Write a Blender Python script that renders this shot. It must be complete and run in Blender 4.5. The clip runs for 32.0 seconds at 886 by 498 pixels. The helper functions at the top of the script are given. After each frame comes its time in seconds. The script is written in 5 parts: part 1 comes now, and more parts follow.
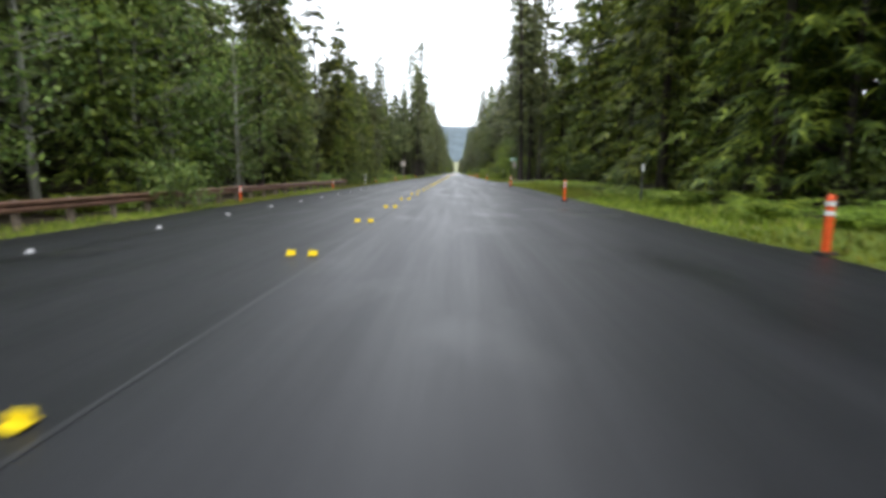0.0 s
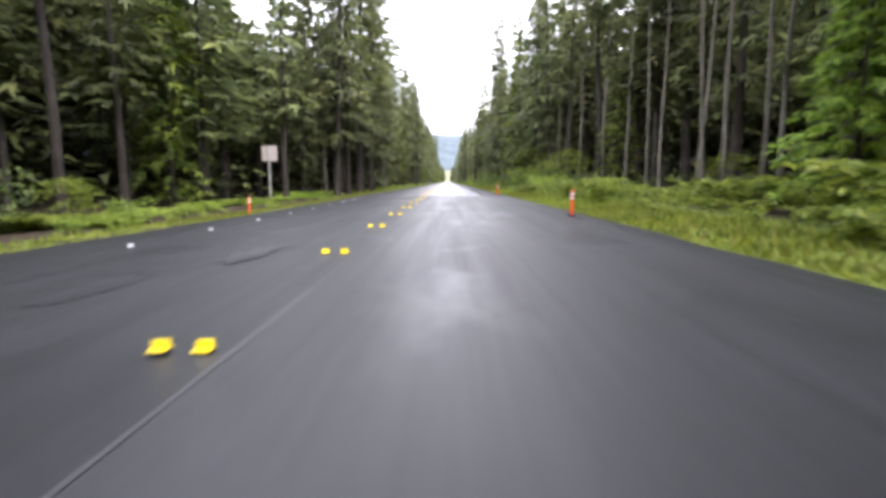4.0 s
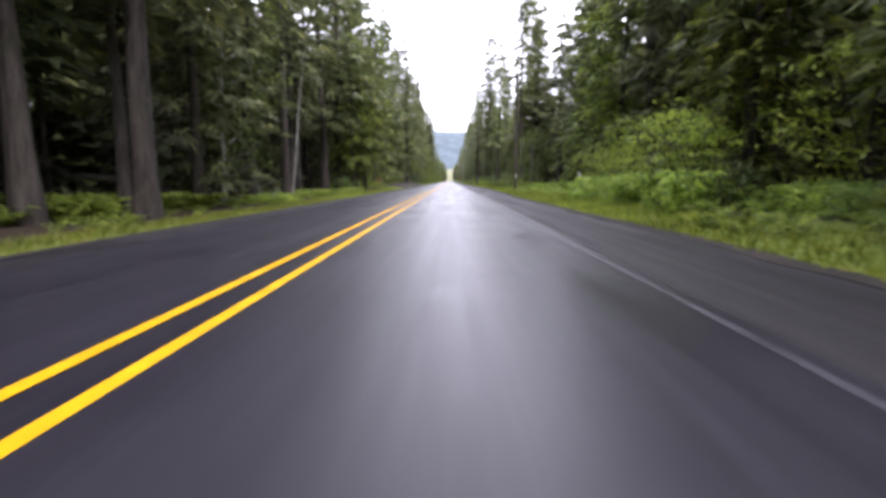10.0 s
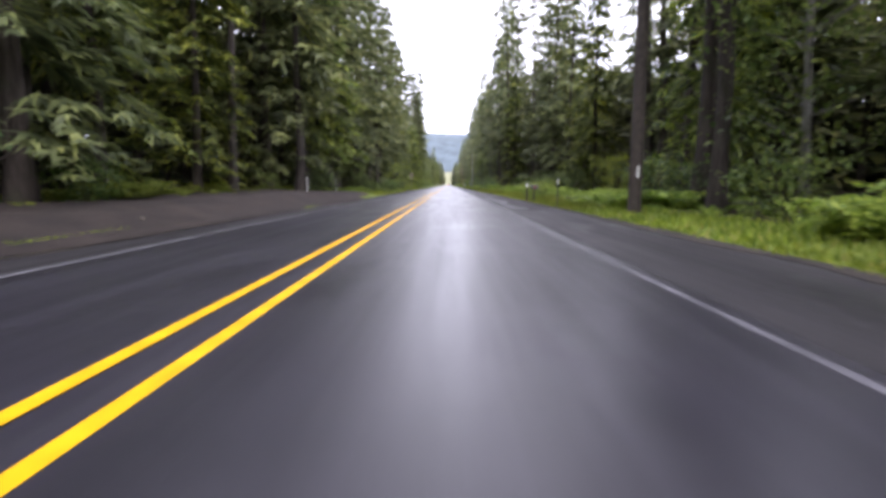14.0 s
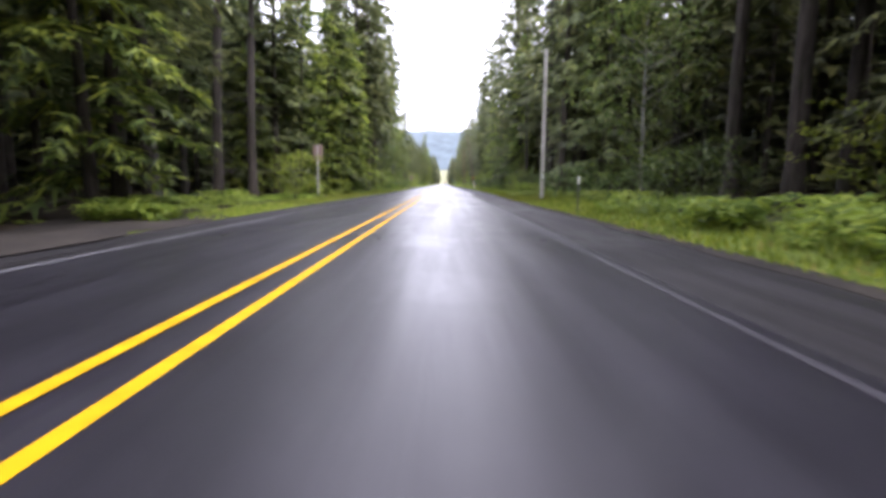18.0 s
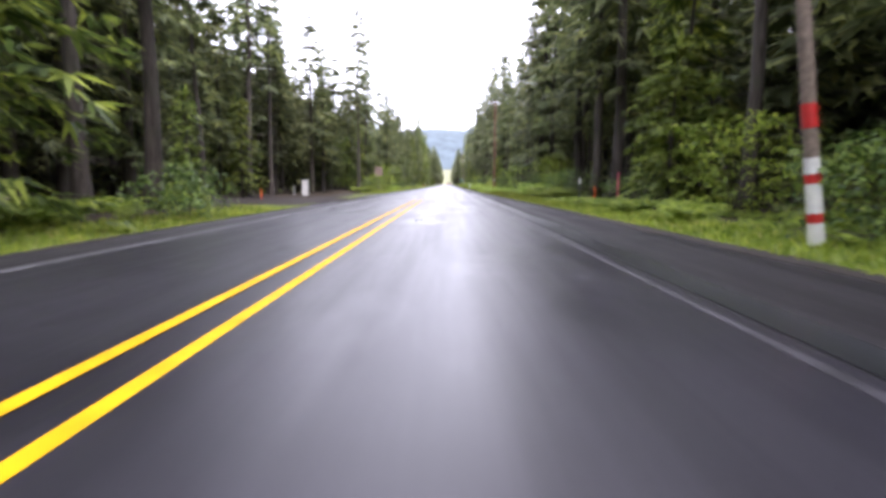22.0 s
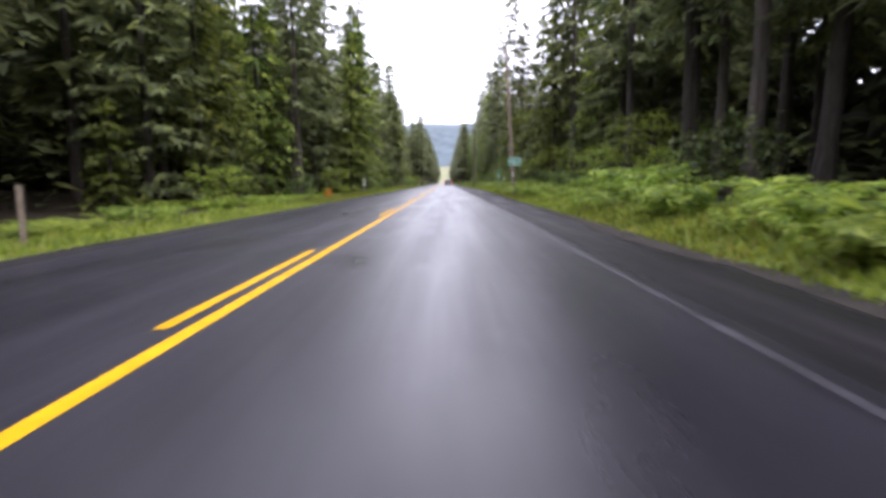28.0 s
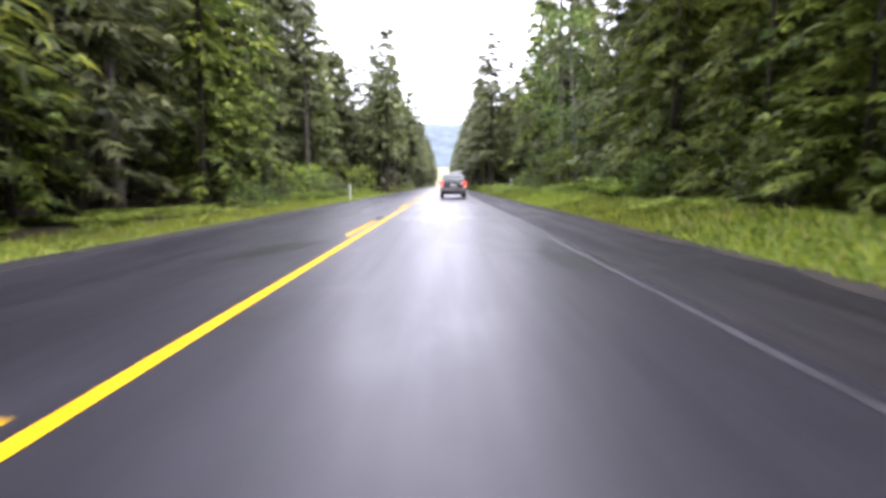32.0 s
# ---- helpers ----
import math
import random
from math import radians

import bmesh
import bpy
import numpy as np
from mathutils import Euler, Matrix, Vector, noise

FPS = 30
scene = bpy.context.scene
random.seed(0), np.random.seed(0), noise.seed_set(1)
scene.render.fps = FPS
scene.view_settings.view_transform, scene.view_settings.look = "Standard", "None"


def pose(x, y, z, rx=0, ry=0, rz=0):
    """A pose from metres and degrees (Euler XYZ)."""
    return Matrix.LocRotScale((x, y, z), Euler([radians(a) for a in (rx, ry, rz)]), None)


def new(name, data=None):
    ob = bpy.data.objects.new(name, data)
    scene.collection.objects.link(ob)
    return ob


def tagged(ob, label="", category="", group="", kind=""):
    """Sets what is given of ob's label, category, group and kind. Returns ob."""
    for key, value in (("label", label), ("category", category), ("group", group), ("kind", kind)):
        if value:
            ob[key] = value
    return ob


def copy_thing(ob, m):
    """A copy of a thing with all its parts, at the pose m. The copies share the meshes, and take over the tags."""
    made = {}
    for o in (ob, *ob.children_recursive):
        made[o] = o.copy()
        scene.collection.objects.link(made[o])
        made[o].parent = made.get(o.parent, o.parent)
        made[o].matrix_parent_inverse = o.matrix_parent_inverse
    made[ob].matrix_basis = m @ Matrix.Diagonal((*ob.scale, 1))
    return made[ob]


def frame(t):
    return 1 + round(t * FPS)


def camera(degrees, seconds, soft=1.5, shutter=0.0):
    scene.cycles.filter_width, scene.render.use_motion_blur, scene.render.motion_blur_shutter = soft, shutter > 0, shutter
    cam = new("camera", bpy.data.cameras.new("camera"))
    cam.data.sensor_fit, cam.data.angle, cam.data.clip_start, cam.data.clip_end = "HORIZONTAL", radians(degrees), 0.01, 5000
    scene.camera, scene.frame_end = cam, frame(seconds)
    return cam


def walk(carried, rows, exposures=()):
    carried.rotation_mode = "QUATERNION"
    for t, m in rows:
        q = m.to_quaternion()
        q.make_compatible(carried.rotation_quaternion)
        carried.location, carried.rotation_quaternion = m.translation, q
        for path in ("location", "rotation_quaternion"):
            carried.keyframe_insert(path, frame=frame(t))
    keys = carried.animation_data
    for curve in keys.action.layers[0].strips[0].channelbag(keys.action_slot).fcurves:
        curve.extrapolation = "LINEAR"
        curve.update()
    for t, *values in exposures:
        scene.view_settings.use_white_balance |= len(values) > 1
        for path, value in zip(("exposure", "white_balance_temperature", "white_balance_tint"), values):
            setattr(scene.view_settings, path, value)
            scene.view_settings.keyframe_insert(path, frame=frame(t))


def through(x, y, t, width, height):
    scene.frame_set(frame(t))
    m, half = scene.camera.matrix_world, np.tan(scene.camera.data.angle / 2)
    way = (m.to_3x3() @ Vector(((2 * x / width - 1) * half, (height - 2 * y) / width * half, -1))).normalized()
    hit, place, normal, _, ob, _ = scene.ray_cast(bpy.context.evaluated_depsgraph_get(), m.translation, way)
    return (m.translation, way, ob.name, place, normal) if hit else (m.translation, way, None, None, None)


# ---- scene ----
LENS = 80.0
cam = camera(LENS, 32.0, soft=3.7, shutter=0.12)

RUN_T = [0, 1, 2, 3, 4, 5, 7, 26, 30, 31, 32]
RUN_Y = [0, 24.7, 49.4, 73.4, 97.76, 123.0, 173.5, 648.5, 751.1, 776.88, 802.9]


def run(t):
    """Metres driven along the road after t seconds."""
    return float(np.interp(t, RUN_T, RUN_Y))


# seconds, metres right of the yellow line, yaw, pitch, roll
PATH = [
    (0, 1.690, 1.45, -8.30, -0.45),
    (1, 1.606, 0.80, -7.13, 0.00),
    (2, 1.541, 1.00, -7.41, 0.02),
    (3, 1.508, 1.00, -7.90, -0.12),
    (4, 1.438, 0.55, -7.30, 0.04),
    (7, 1.750, 1.20, -7.43, -0.63),
    (8, 1.694, 1.40, -7.68, -0.44),
    (9, 1.714, 1.29, -7.63, -0.41),
    (10, 1.675, 0.80, -7.37, -0.05),
    (11, 1.612, 0.67, -7.32, -0.03),
    (12, 1.661, 0.73, -6.73, -0.16),
    (13, 1.535, 0.74, -6.78, -0.69),
    (14, 1.482, 0.60, -6.98, -0.20),
    (15, 1.381, 0.67, -7.15, -0.38),
    (18, 1.502, 0.12, -7.10, -0.53),
    (19, 1.509, 0.20, -7.17, -0.63),
    (20, 1.533, 0.22, -7.40, -0.64),
    (21, 1.520, 0.40, -7.37, -1.20),
    (22, 1.515, 0.50, -7.07, -0.59),
    (23, 1.556, 0.37, -7.28, -0.34),
    (24, 1.625, 0.30, -7.41, 0.12),
    (25, 1.605, 0.43, -7.32, -0.22),
    (28, 1.723, 0.30, -7.25, 0.00),
    (29, 1.677, 0.30, -7.22, -0.08),
    (30, 1.723, 0.12, -6.92, 0.00),
    (31, 1.695, 0.30, -7.15, -0.17),
    (32, 1.658, 0.18, -7.05, 0.00),
]
EYE = 1.0
WHITE = (6100, 25)
# stops, as the filming camera brightens and darkens on the way
EXPOSE = [(0, 0.58), (1, 1.05), (2, 1.32), (3, 1.35), (4, 1.5), (7, 1.5), (8, 1.45), (9, 1.47), (10, 1.15), (11, 1.15), (12, 0.95), (13, 1.0), (14, 1.05), (15, 2.0), (18, 1.4), (19, 1.52), (20, 1.35), (21, 1.35), (22, 1.4), (23, 1.35), (24, 1.35), (25, 1.15), (28, 0.95), (30, 0.8), (31, 1.1), (32, 1.65)]
walk(cam, [(t, pose(x, run(t), EYE, 90 + p, r, w)) for t, x, w, p, r in PATH], [(t, e + 0.1, 6300, 10 + 2.5 * t) if t < 4.5 else (t, e + 0.1, *WHITE) for t, e in EXPOSE])

# ---- sky and light: bright overcast after rain ----
world = bpy.data.worlds.new("overcast_sky")
scene.world = world
world.use_nodes = True
wn, wl = world.node_tree.nodes, world.node_tree.links
wn.clear()
sky = wn.new("ShaderNodeTexSky")
sky.sky_type = "NISHITA"
sky.sun_disc = False
sky.sun_elevation, sky.sun_rotation = radians(58), radians(20)
sky.air_density, sky.dust_density, sky.altitude = 1.0, 4.0, 600
cloud = wn.new("ShaderNodeTexNoise")
cloud.inputs["Scale"].default_value, cloud.inputs["Detail"].default_value = 1.6, 4
tone = wn.new("ShaderNodeValToRGB")
tone.color_ramp.elements[0].position, tone.color_ramp.elements[0].color = 0.3, (8.5, 9.2, 10.0, 1)
tone.color_ramp.elements[1].position, tone.color_ramp.elements[1].color = 0.7, (12.0, 12.2, 12.4, 1)
veil = wn.new("ShaderNodeMix")
veil.data_type = "RGBA"
veil.inputs["Factor"].default_value = 0.88
bg, wo = wn.new("ShaderNodeBackground"), wn.new("ShaderNodeOutputWorld")
bg.inputs["Strength"].default_value = 0.14
wl.new(cloud.outputs["Fac"], tone.inputs["Fac"])
wl.new(sky.outputs["Color"], veil.inputs[6])
wl.new(tone.outputs["Color"], veil.inputs[7])
wl.new(veil.outputs[2], bg.inputs["Color"])
wl.new(bg.outputs["Background"], wo.inputs["Surface"])
sun = new("sun", bpy.data.lights.new("sun", "SUN"))
sun.data.energy, sun.data.angle, sun.data.color = 1.5, radians(25), (1.0, 0.97, 0.92)
sun.matrix_world = pose(0, 0, 60, 32, 0, 20)


# ---- materials ----
def shader(name, rough=0.7, metal=0.0, spec=0.5):
    m = bpy.data.materials.new(name)
    m.use_nodes = True
    n, l = m.node_tree.nodes, m.node_tree.links
    b = n["Principled BSDF"]
    b.inputs["Roughness"].default_value, b.inputs["Metallic"].default_value = rough, metal
    b.inputs["Specular IOR Level"].default_value = spec
    return m, n, l, b


def noise_tex(n, l, scale, detail=4, rough=0.6, stretch=None):
    tc = n.new("ShaderNodeTexCoord")
    t = n.new("ShaderNodeTexNoise")
    t.inputs["Scale"].default_value, t.inputs["Detail"].default_value, t.inputs["Roughness"].default_value = scale, detail, rough
    src = tc.outputs["Object"]
    if stretch:
        mp = n.new("ShaderNodeMapping")
        mp.inputs["Scale"].default_value = stretch
        l.new(src, mp.inputs["Vector"])
        src = mp.outputs["Vector"]
    l.new(src, t.inputs["Vector"])
    return t


def ramp(n, l, fac, stops):
    r = n.new("ShaderNodeValToRGB")
    e = r.color_ramp.elements
    while len(e) < len(stops):
        e.new(0.5)
    for k, (p, c) in enumerate(stops):
        e[k].position, e[k].color = p, (*c, 1)
    l.new(fac, r.inputs["Fac"])
    return r


def mixc(n, l, a, b, fac, mode="MIX"):
    m = n.new("ShaderNodeMix")
    m.data_type, m.blend_type = "RGBA", mode
    for sock, v in ((m.inputs[6], a), (m.inputs[7], b)):
        if isinstance(v, tuple):
            sock.default_value = (*v, 1)
        else:
            l.new(v, sock)
    if isinstance(fac, float):
        m.inputs["Factor"].default_value = fac
    else:
        l.new(fac, m.inputs["Factor"])
    return m.outputs[2]


def bump(n, l, b, height, strength=0.3, dist=0.02):
    u = n.new("ShaderNodeBump")
    u.inputs["Strength"].default_value, u.inputs["Distance"].default_value = strength, dist
    l.new(height, u.inputs["Height"])
    l.new(u.outputs["Normal"], b.inputs["Normal"])


def plain(name, color, rough=0.6, metal=0.0, vary=0.12, scale=6.0, spec=0.5):
    """A painted or cast surface with faint dirt and wear."""
    m, n, l, b = shader(name, rough, metal, spec)
    a = noise_tex(n, l, scale, 5)
    lo = tuple(c * (1 - vary) for c in color)
    hi = tuple(min(1, c * (1 + vary)) for c in color)
    r = ramp(n, l, a.outputs["Fac"], [(0.3, lo), (0.7, hi)])
    l.new(r.outputs["Color"], b.inputs["Base Color"])
    g = noise_tex(n, l, scale * 12, 3)
    bump(n, l, b, g.outputs["Fac"], 0.12, 0.003)
    return m


def asphalt(name, dark, light, r0, r1, spec=0.5, even=0.0):
    m, n, l, b = shader(name, spec=spec)
    streak = noise_tex(n, l, 1.0, 6, 0.7, (2.4, 0.035, 1))
    blot = noise_tex(n, l, 0.22, 5, 0.65)
    grit = noise_tex(n, l, 55, 3)
    c1 = ramp(n, l, streak.outputs["Fac"], [(0.34, tuple(c * (0.75 + 0.25 * even) for c in dark)), (0.66, tuple(c * (1.2 - 0.3 * even) for c in light))])
    c2 = mixc(n, l, c1.outputs["Color"], tuple(c * 0.72 for c in dark), ramp(n, l, blot.outputs["Fac"], [(0.48, (0, 0, 0)), (0.7, (1, 1, 1))]).outputs["Color"])
    c3 = mixc(n, l, c2, tuple(c * 1.9 for c in light), ramp(n, l, grit.outputs["Fac"], [(0.58, (0, 0, 0)), (0.75, (0.5, 0.5, 0.5))]).outputs["Color"])
    l.new(c3, b.inputs["Base Color"])
    wet = noise_tex(n, l, 1.0, 5, 0.65, (1.6, 0.06, 1))
    rr = ramp(n, l, wet.outputs["Fac"], [(0.35, (r0,) * 3), (0.65, (r1,) * 3)])
    sheen = noise_tex(n, l, 0.55, 4, 0.6, (1.0, 0.45, 1))
    wetter = ramp(n, l, sheen.outputs["Fac"], [(0.52, (0, 0, 0)), (0.68, (0.7, 0.7, 0.7))])
    l.new(mixc(n, l, rr.outputs["Color"], (r0 * 0.78,) * 3, wetter.outputs["Color"]), b.inputs["Roughness"])
    bump(n, l, b, grit.outputs["Fac"], 0.25, 0.006)
    return m


M_ROAD = asphalt("wet_asphalt", (0.0178, 0.0164, 0.0212), (0.0262, 0.0242, 0.0312), 0.31, 0.42, 0.32, 0.6)
M_ROADNEWL = asphalt("fresh_wet_asphalt_lane", (0.0048, 0.0053, 0.0066), (0.0078, 0.0084, 0.0103), 0.44, 0.56, 0.35, 1.0)
M_WETPATCH = asphalt("oily_wet_asphalt", (0.009, 0.0095, 0.011), (0.016, 0.0165, 0.020), 0.3, 0.45)
M_ROADNEW = asphalt("fresh_wet_asphalt", (0.0088, 0.0093, 0.0112), (0.0135, 0.0142, 0.0170), 0.42, 0.54, 0.34, 1.0)
M_JOINT = asphalt("pale_lane_joint", (0.0115, 0.012, 0.014), (0.0185, 0.0193, 0.022), 0.4, 0.55)
M_SHOULDERDARK = asphalt("dark_shoulder_asphalt", (0.007, 0.0063, 0.007), (0.015, 0.0135, 0.0145), 0.5, 0.75, 0.2)
M_SHOULDER = asphalt("worn_shoulder_asphalt", (0.0105, 0.0095, 0.0102), (0.023, 0.0208, 0.0222), 0.5, 0.75, 0.25)


def ground_material():
    m, n, l, b = shader("roadside_ground", 0.95, 0, 0.2)
    a, c, d = noise_tex(n, l, 0.35, 5), noise_tex(n, l, 6.0, 6), noise_tex(n, l, 40, 3)
    grass = ramp(n, l, c.outputs["Fac"], [(0.3, (0.055, 0.075, 0.014)), (0.5, (0.11, 0.15, 0.02)), (0.72, (0.19, 0.215, 0.038))])
    litter = ramp(n, l, c.outputs["Fac"], [(0.3, (0.018, 0.014, 0.009)), (0.6, (0.05, 0.036, 0.022)), (0.8, (0.05, 0.06, 0.02))])
    geo = n.new("ShaderNodeTexCoord")
    sep = n.new("ShaderNodeSeparateXYZ")
    l.new(geo.outputs["Object"], sep.inputs[0])
    off = n.new("ShaderNodeMath")
    off.operation = "SUBTRACT"
    off.inputs[1].default_value = 1.0
    l.new(sep.outputs[0], off.inputs[0])
    ab = n.new("ShaderNodeMath")
    ab.operation = "ABSOLUTE"
    l.new(off.outputs[0], ab.inputs[0])
    ad = n.new("ShaderNodeMath")
    ad.operation = "MULTIPLY_ADD"
    ad.inputs[1].default_value, ad.inputs[2].default_value = 6.0, 0.0
    l.new(a.outputs["Fac"], ad.inputs[0])
    sm = n.new("ShaderNodeMath")
    sm.operation = "ADD"
    l.new(ab.outputs[0], sm.inputs[0])
    l.new(ad.outputs[0], sm.inputs[1])
    mr = n.new("ShaderNodeMapRange")
    mr.inputs["From Min"].default_value, mr.inputs["From Max"].default_value = 10.3, 12.3
    l.new(sm.outputs[0], mr.inputs["Value"])
    far = n.new("ShaderNodeMapRange")
    far.inputs["From Min"].default_value, far.inputs["From Max"].default_value = 1240, 1260
    l.new(sep.outputs[1], far.inputs["Value"])
    c1 = mixc(n, l, grass.outputs["Color"], litter.outputs["Color"], mr.outputs["Result"])
    meadow = ramp(n, l, a.outputs["Fac"], [(0.3, (0.16, 0.2, 0.05)), (0.7, (0.3, 0.3, 0.11))])
    c2 = mixc(n, l, c1, meadow.outputs["Color"], far.outputs["Result"])
    l.new(c2, b.inputs["Base Color"])
    bump(n, l, b, d.outputs["Fac"], 0.6, 0.04)
    return m


M_GROUND = ground_material()


def dirt_material(name, lo, hi):
    m, n, l, b = shader(name, 0.9, 0, 0.25)
    a, c = noise_tex(n, l, 0.8, 6), noise_tex(n, l, 25, 4)
    r = ramp(n, l, a.outputs["Fac"], [(0.3, lo), (0.7, hi)])
    k = mixc(n, l, r.outputs["Color"], tuple(v * 1.8 for v in hi), ramp(n, l, c.outputs["Fac"], [(0.6, (0, 0, 0)), (0.72, (0.6, 0.6, 0.6))]).outputs["Color"])
    l.new(k, b.inputs["Base Color"])
    bump(n, l, b, c.outputs["Fac"], 0.6, 0.03)
    return m


M_LITTER = dirt_material("needle_litter", (0.014, 0.012, 0.011), (0.045, 0.037, 0.029))
# pale colour standing in for sky reflected in standing water
M_SKYGLINT = plain("pale_sky_glint", (0.16, 0.16, 0.17), 0.35, 0, 0.1)
M_DIRT = dirt_material("red_brown_dirt", (0.011, 0.0085, 0.0072), (0.034, 0.0255, 0.0205))


def bark_material(name, lo, hi, moss=0.25):
    m, n, l, b = shader(name, 0.9, 0, 0.25)
    a = noise_tex(n, l, 7.0, 6, 0.65, (1, 1, 0.16))
    c = noise_tex(n, l, 0.9, 4)
    info = n.new("ShaderNodeObjectInfo")
    r = ramp(n, l, a.outputs["Fac"], [(0.32, lo), (0.68, hi)])
    k = mixc(n, l, r.outputs["Color"], (0.035, 0.05, 0.02), ramp(n, l, c.outputs["Fac"], [(0.5, (0, 0, 0)), (0.75, (moss * 2,) * 3)]).outputs["Color"])
    hs = n.new("ShaderNodeHueSaturation")
    mr = n.new("ShaderNodeMapRange")
    mr.inputs["To Min"].default_value, mr.inputs["To Max"].default_value = 0.7, 1.35
    l.new(info.outputs["Random"], mr.inputs["Value"])
    l.new(mr.outputs["Result"], hs.inputs["Value"])
    l.new(k, hs.inputs["Color"])
    l.new(hs.outputs["Color"], b.inputs["Base Color"])
    bump(n, l, b, a.outputs["Fac"], 0.9, 0.05)
    return m


M_BARKSTEM = bark_material("mossy_stem_bark", (0.03, 0.026, 0.016), (0.085, 0.075, 0.05), 0.35)
M_BARK = bark_material("fir_bark", (0.024, 0.019, 0.016), (0.088, 0.073, 0.062))
M_BARKPALE = bark_material("pale_slender_bark", (0.075, 0.066, 0.052), (0.23, 0.205, 0.165), 0.2)
M_BARKGREY = bark_material("grey_alder_bark", (0.10, 0.095, 0.08), (0.33, 0.32, 0.28), 0.15)


def leaf_material(name, stops, through=0.25, rough=0.55, hue=0.016):
    """Foliage: colour by clump, with a little light passing through."""
    m = bpy.data.materials.new(name)
    m.use_nodes = True
    n, l = m.node_tree.nodes, m.node_tree.links
    b = n["Principled BSDF"]
    b.inputs["Roughness"].default_value = rough
    b.inputs["Specular IOR Level"].default_value = 0.35
    geo, info = n.new("ShaderNodeNewGeometry"), n.new("ShaderNodeObjectInfo")
    r = ramp(n, l, geo.outputs["Random Per Island"], stops)
    a = noise_tex(n, l, 0.45, 3)
    shade = ramp(n, l, a.outputs["Fac"], [(0.3, (0.55, 0.6, 0.62)), (0.7, (1.3, 1.25, 1.1))])
    k = mixc(n, l, r.outputs["Color"], shade.outputs["Color"], 1.0, "MULTIPLY")
    hs = n.new("ShaderNodeHueSaturation")
    for sock, lo, hi in (("Hue", 0.5 - hue, 0.5 + hue * 0.6), ("Value", 0.7, 1.3)):
        mr = n.new("ShaderNodeMapRange")
        mr.inputs["To Min"].default_value, mr.inputs["To Max"].default_value = lo, hi
        l.new(info.outputs["Random"], mr.inputs["Value"])
        l.new(mr.outputs["Result"], hs.inputs[sock])
    l.new(k, hs.inputs["Color"])
    l.new(hs.outputs["Color"], b.inputs["Base Color"])
    tr, mx = n.new("ShaderNodeBsdfTranslucent"), n.new("ShaderNodeMixShader")
    mx.inputs["Fac"].default_value = through
    l.new(hs.outputs["Color"], tr.inputs["Color"])
    l.new(b.outputs["BSDF"], mx.inputs[1])
    l.new(tr.outputs["BSDF"], mx.inputs[2])
    l.new(mx.outputs["Shader"], n["Material Output"].inputs["Surface"])
    return m


M_FIR = leaf_material("fir_needles", [(0.0, (0.06, 0.074, 0.037)), (0.55, (0.137, 0.16, 0.071)), (0.85, (0.215, 0.242, 0.095)), (1.0, (0.295, 0.31, 0.107))], 0.42)
M_HEM = leaf_material("hemlock_needles", [(0.0, (0.038, 0.060, 0.018)), (0.5, (0.105, 0.15, 0.034)), (1.0, (0.40, 0.45, 0.075))], 0.45)
M_YOUNG = leaf_material("young_conifer_needles", [(0.0, (0.07, 0.11, 0.02)), (0.5, (0.17, 0.24, 0.04)), (1.0, (0.32, 0.38, 0.07))], 0.4)
M_BROAD = leaf_material("broad_leaves", [(0.0, (0.075, 0.13, 0.04)), (0.5, (0.16, 0.235, 0.06)), (1.0, (0.28, 0.345, 0.09))], 0.42)
M_MAPLE = leaf_material("vine_maple_leaves", [(0.0, (0.09, 0.14, 0.02)), (0.5, (0.24, 0.32, 0.04)), (1.0, (0.40, 0.45, 0.08))], 0.5)
M_FERN = leaf_material("bracken_fronds", [(0.0, (0.08, 0.13, 0.025)), (0.5, (0.21, 0.30, 0.045)), (1.0, (0.38, 0.45, 0.08))], 0.5)
M_GRASS = leaf_material("verge_grass", [(0.0, (0.10, 0.145, 0.020)), (0.5, (0.21, 0.268, 0.033)), (0.85, (0.31, 0.35, 0.052)), (1.0, (0.36, 0.31, 0.12))], 0.45)
# darker than the fir needles: the wood's inner shade is put into this colour
M_FARWOODSHADE = leaf_material("shaded_far_wood_leaves", [(0.0, (0.034, 0.041, 0.024)), (1.0, (0.095, 0.106, 0.053))], 0.25)
M_YELLOW = plain("yellow_road_paint", (0.66, 0.345, 0.0006), 0.65, 0, 0.2, 3.0, 0.1)
M_WHITE = plain("faded_white_road_paint", (0.039, 0.036, 0.043), 0.46, 0, 0.65, 1.4)
M_MARKER = plain("yellow_marker_plastic", (0.80, 0.60, 0.003), 0.5)
M_POLEPALE = plain("bleached_pole_wood", (0.36, 0.34, 0.31), 0.85, 0, 0.3, 5)
M_WHITEGONE = plain("nearly_gone_road_paint", (0.036, 0.033, 0.04), 0.45, 0, 0.6, 1.2)
M_WHITEDIM = plain("half_worn_white_road_paint", (0.075, 0.072, 0.082), 0.5, 0, 0.5, 1.6)
M_WHITEMID = plain("worn_white_road_paint", (0.27, 0.27, 0.285), 0.55, 0, 0.4, 2.0)
M_MARKERWHITE = plain("white_marker_plastic", (0.5, 0.5, 0.51), 0.5)
M_WHITENEW = plain("white_road_paint", (0.75, 0.75, 0.76), 0.5, 0, 0.1)
M_SALAL = leaf_material("salal_leaves", [(0.0, (0.035, 0.065, 0.018)), (0.6, (0.085, 0.135, 0.032)), (1.0, (0.20, 0.27, 0.055))], 0.3)
M_ORANGE = plain("orange_plastic", (0.78, 0.10, 0.012), 0.5)
M_REFLECT = plain("white_reflective_band", (0.78, 0.77, 0.74), 0.35)
M_RUBBER = plain("black_rubber", (0.018, 0.018, 0.018), 0.8)
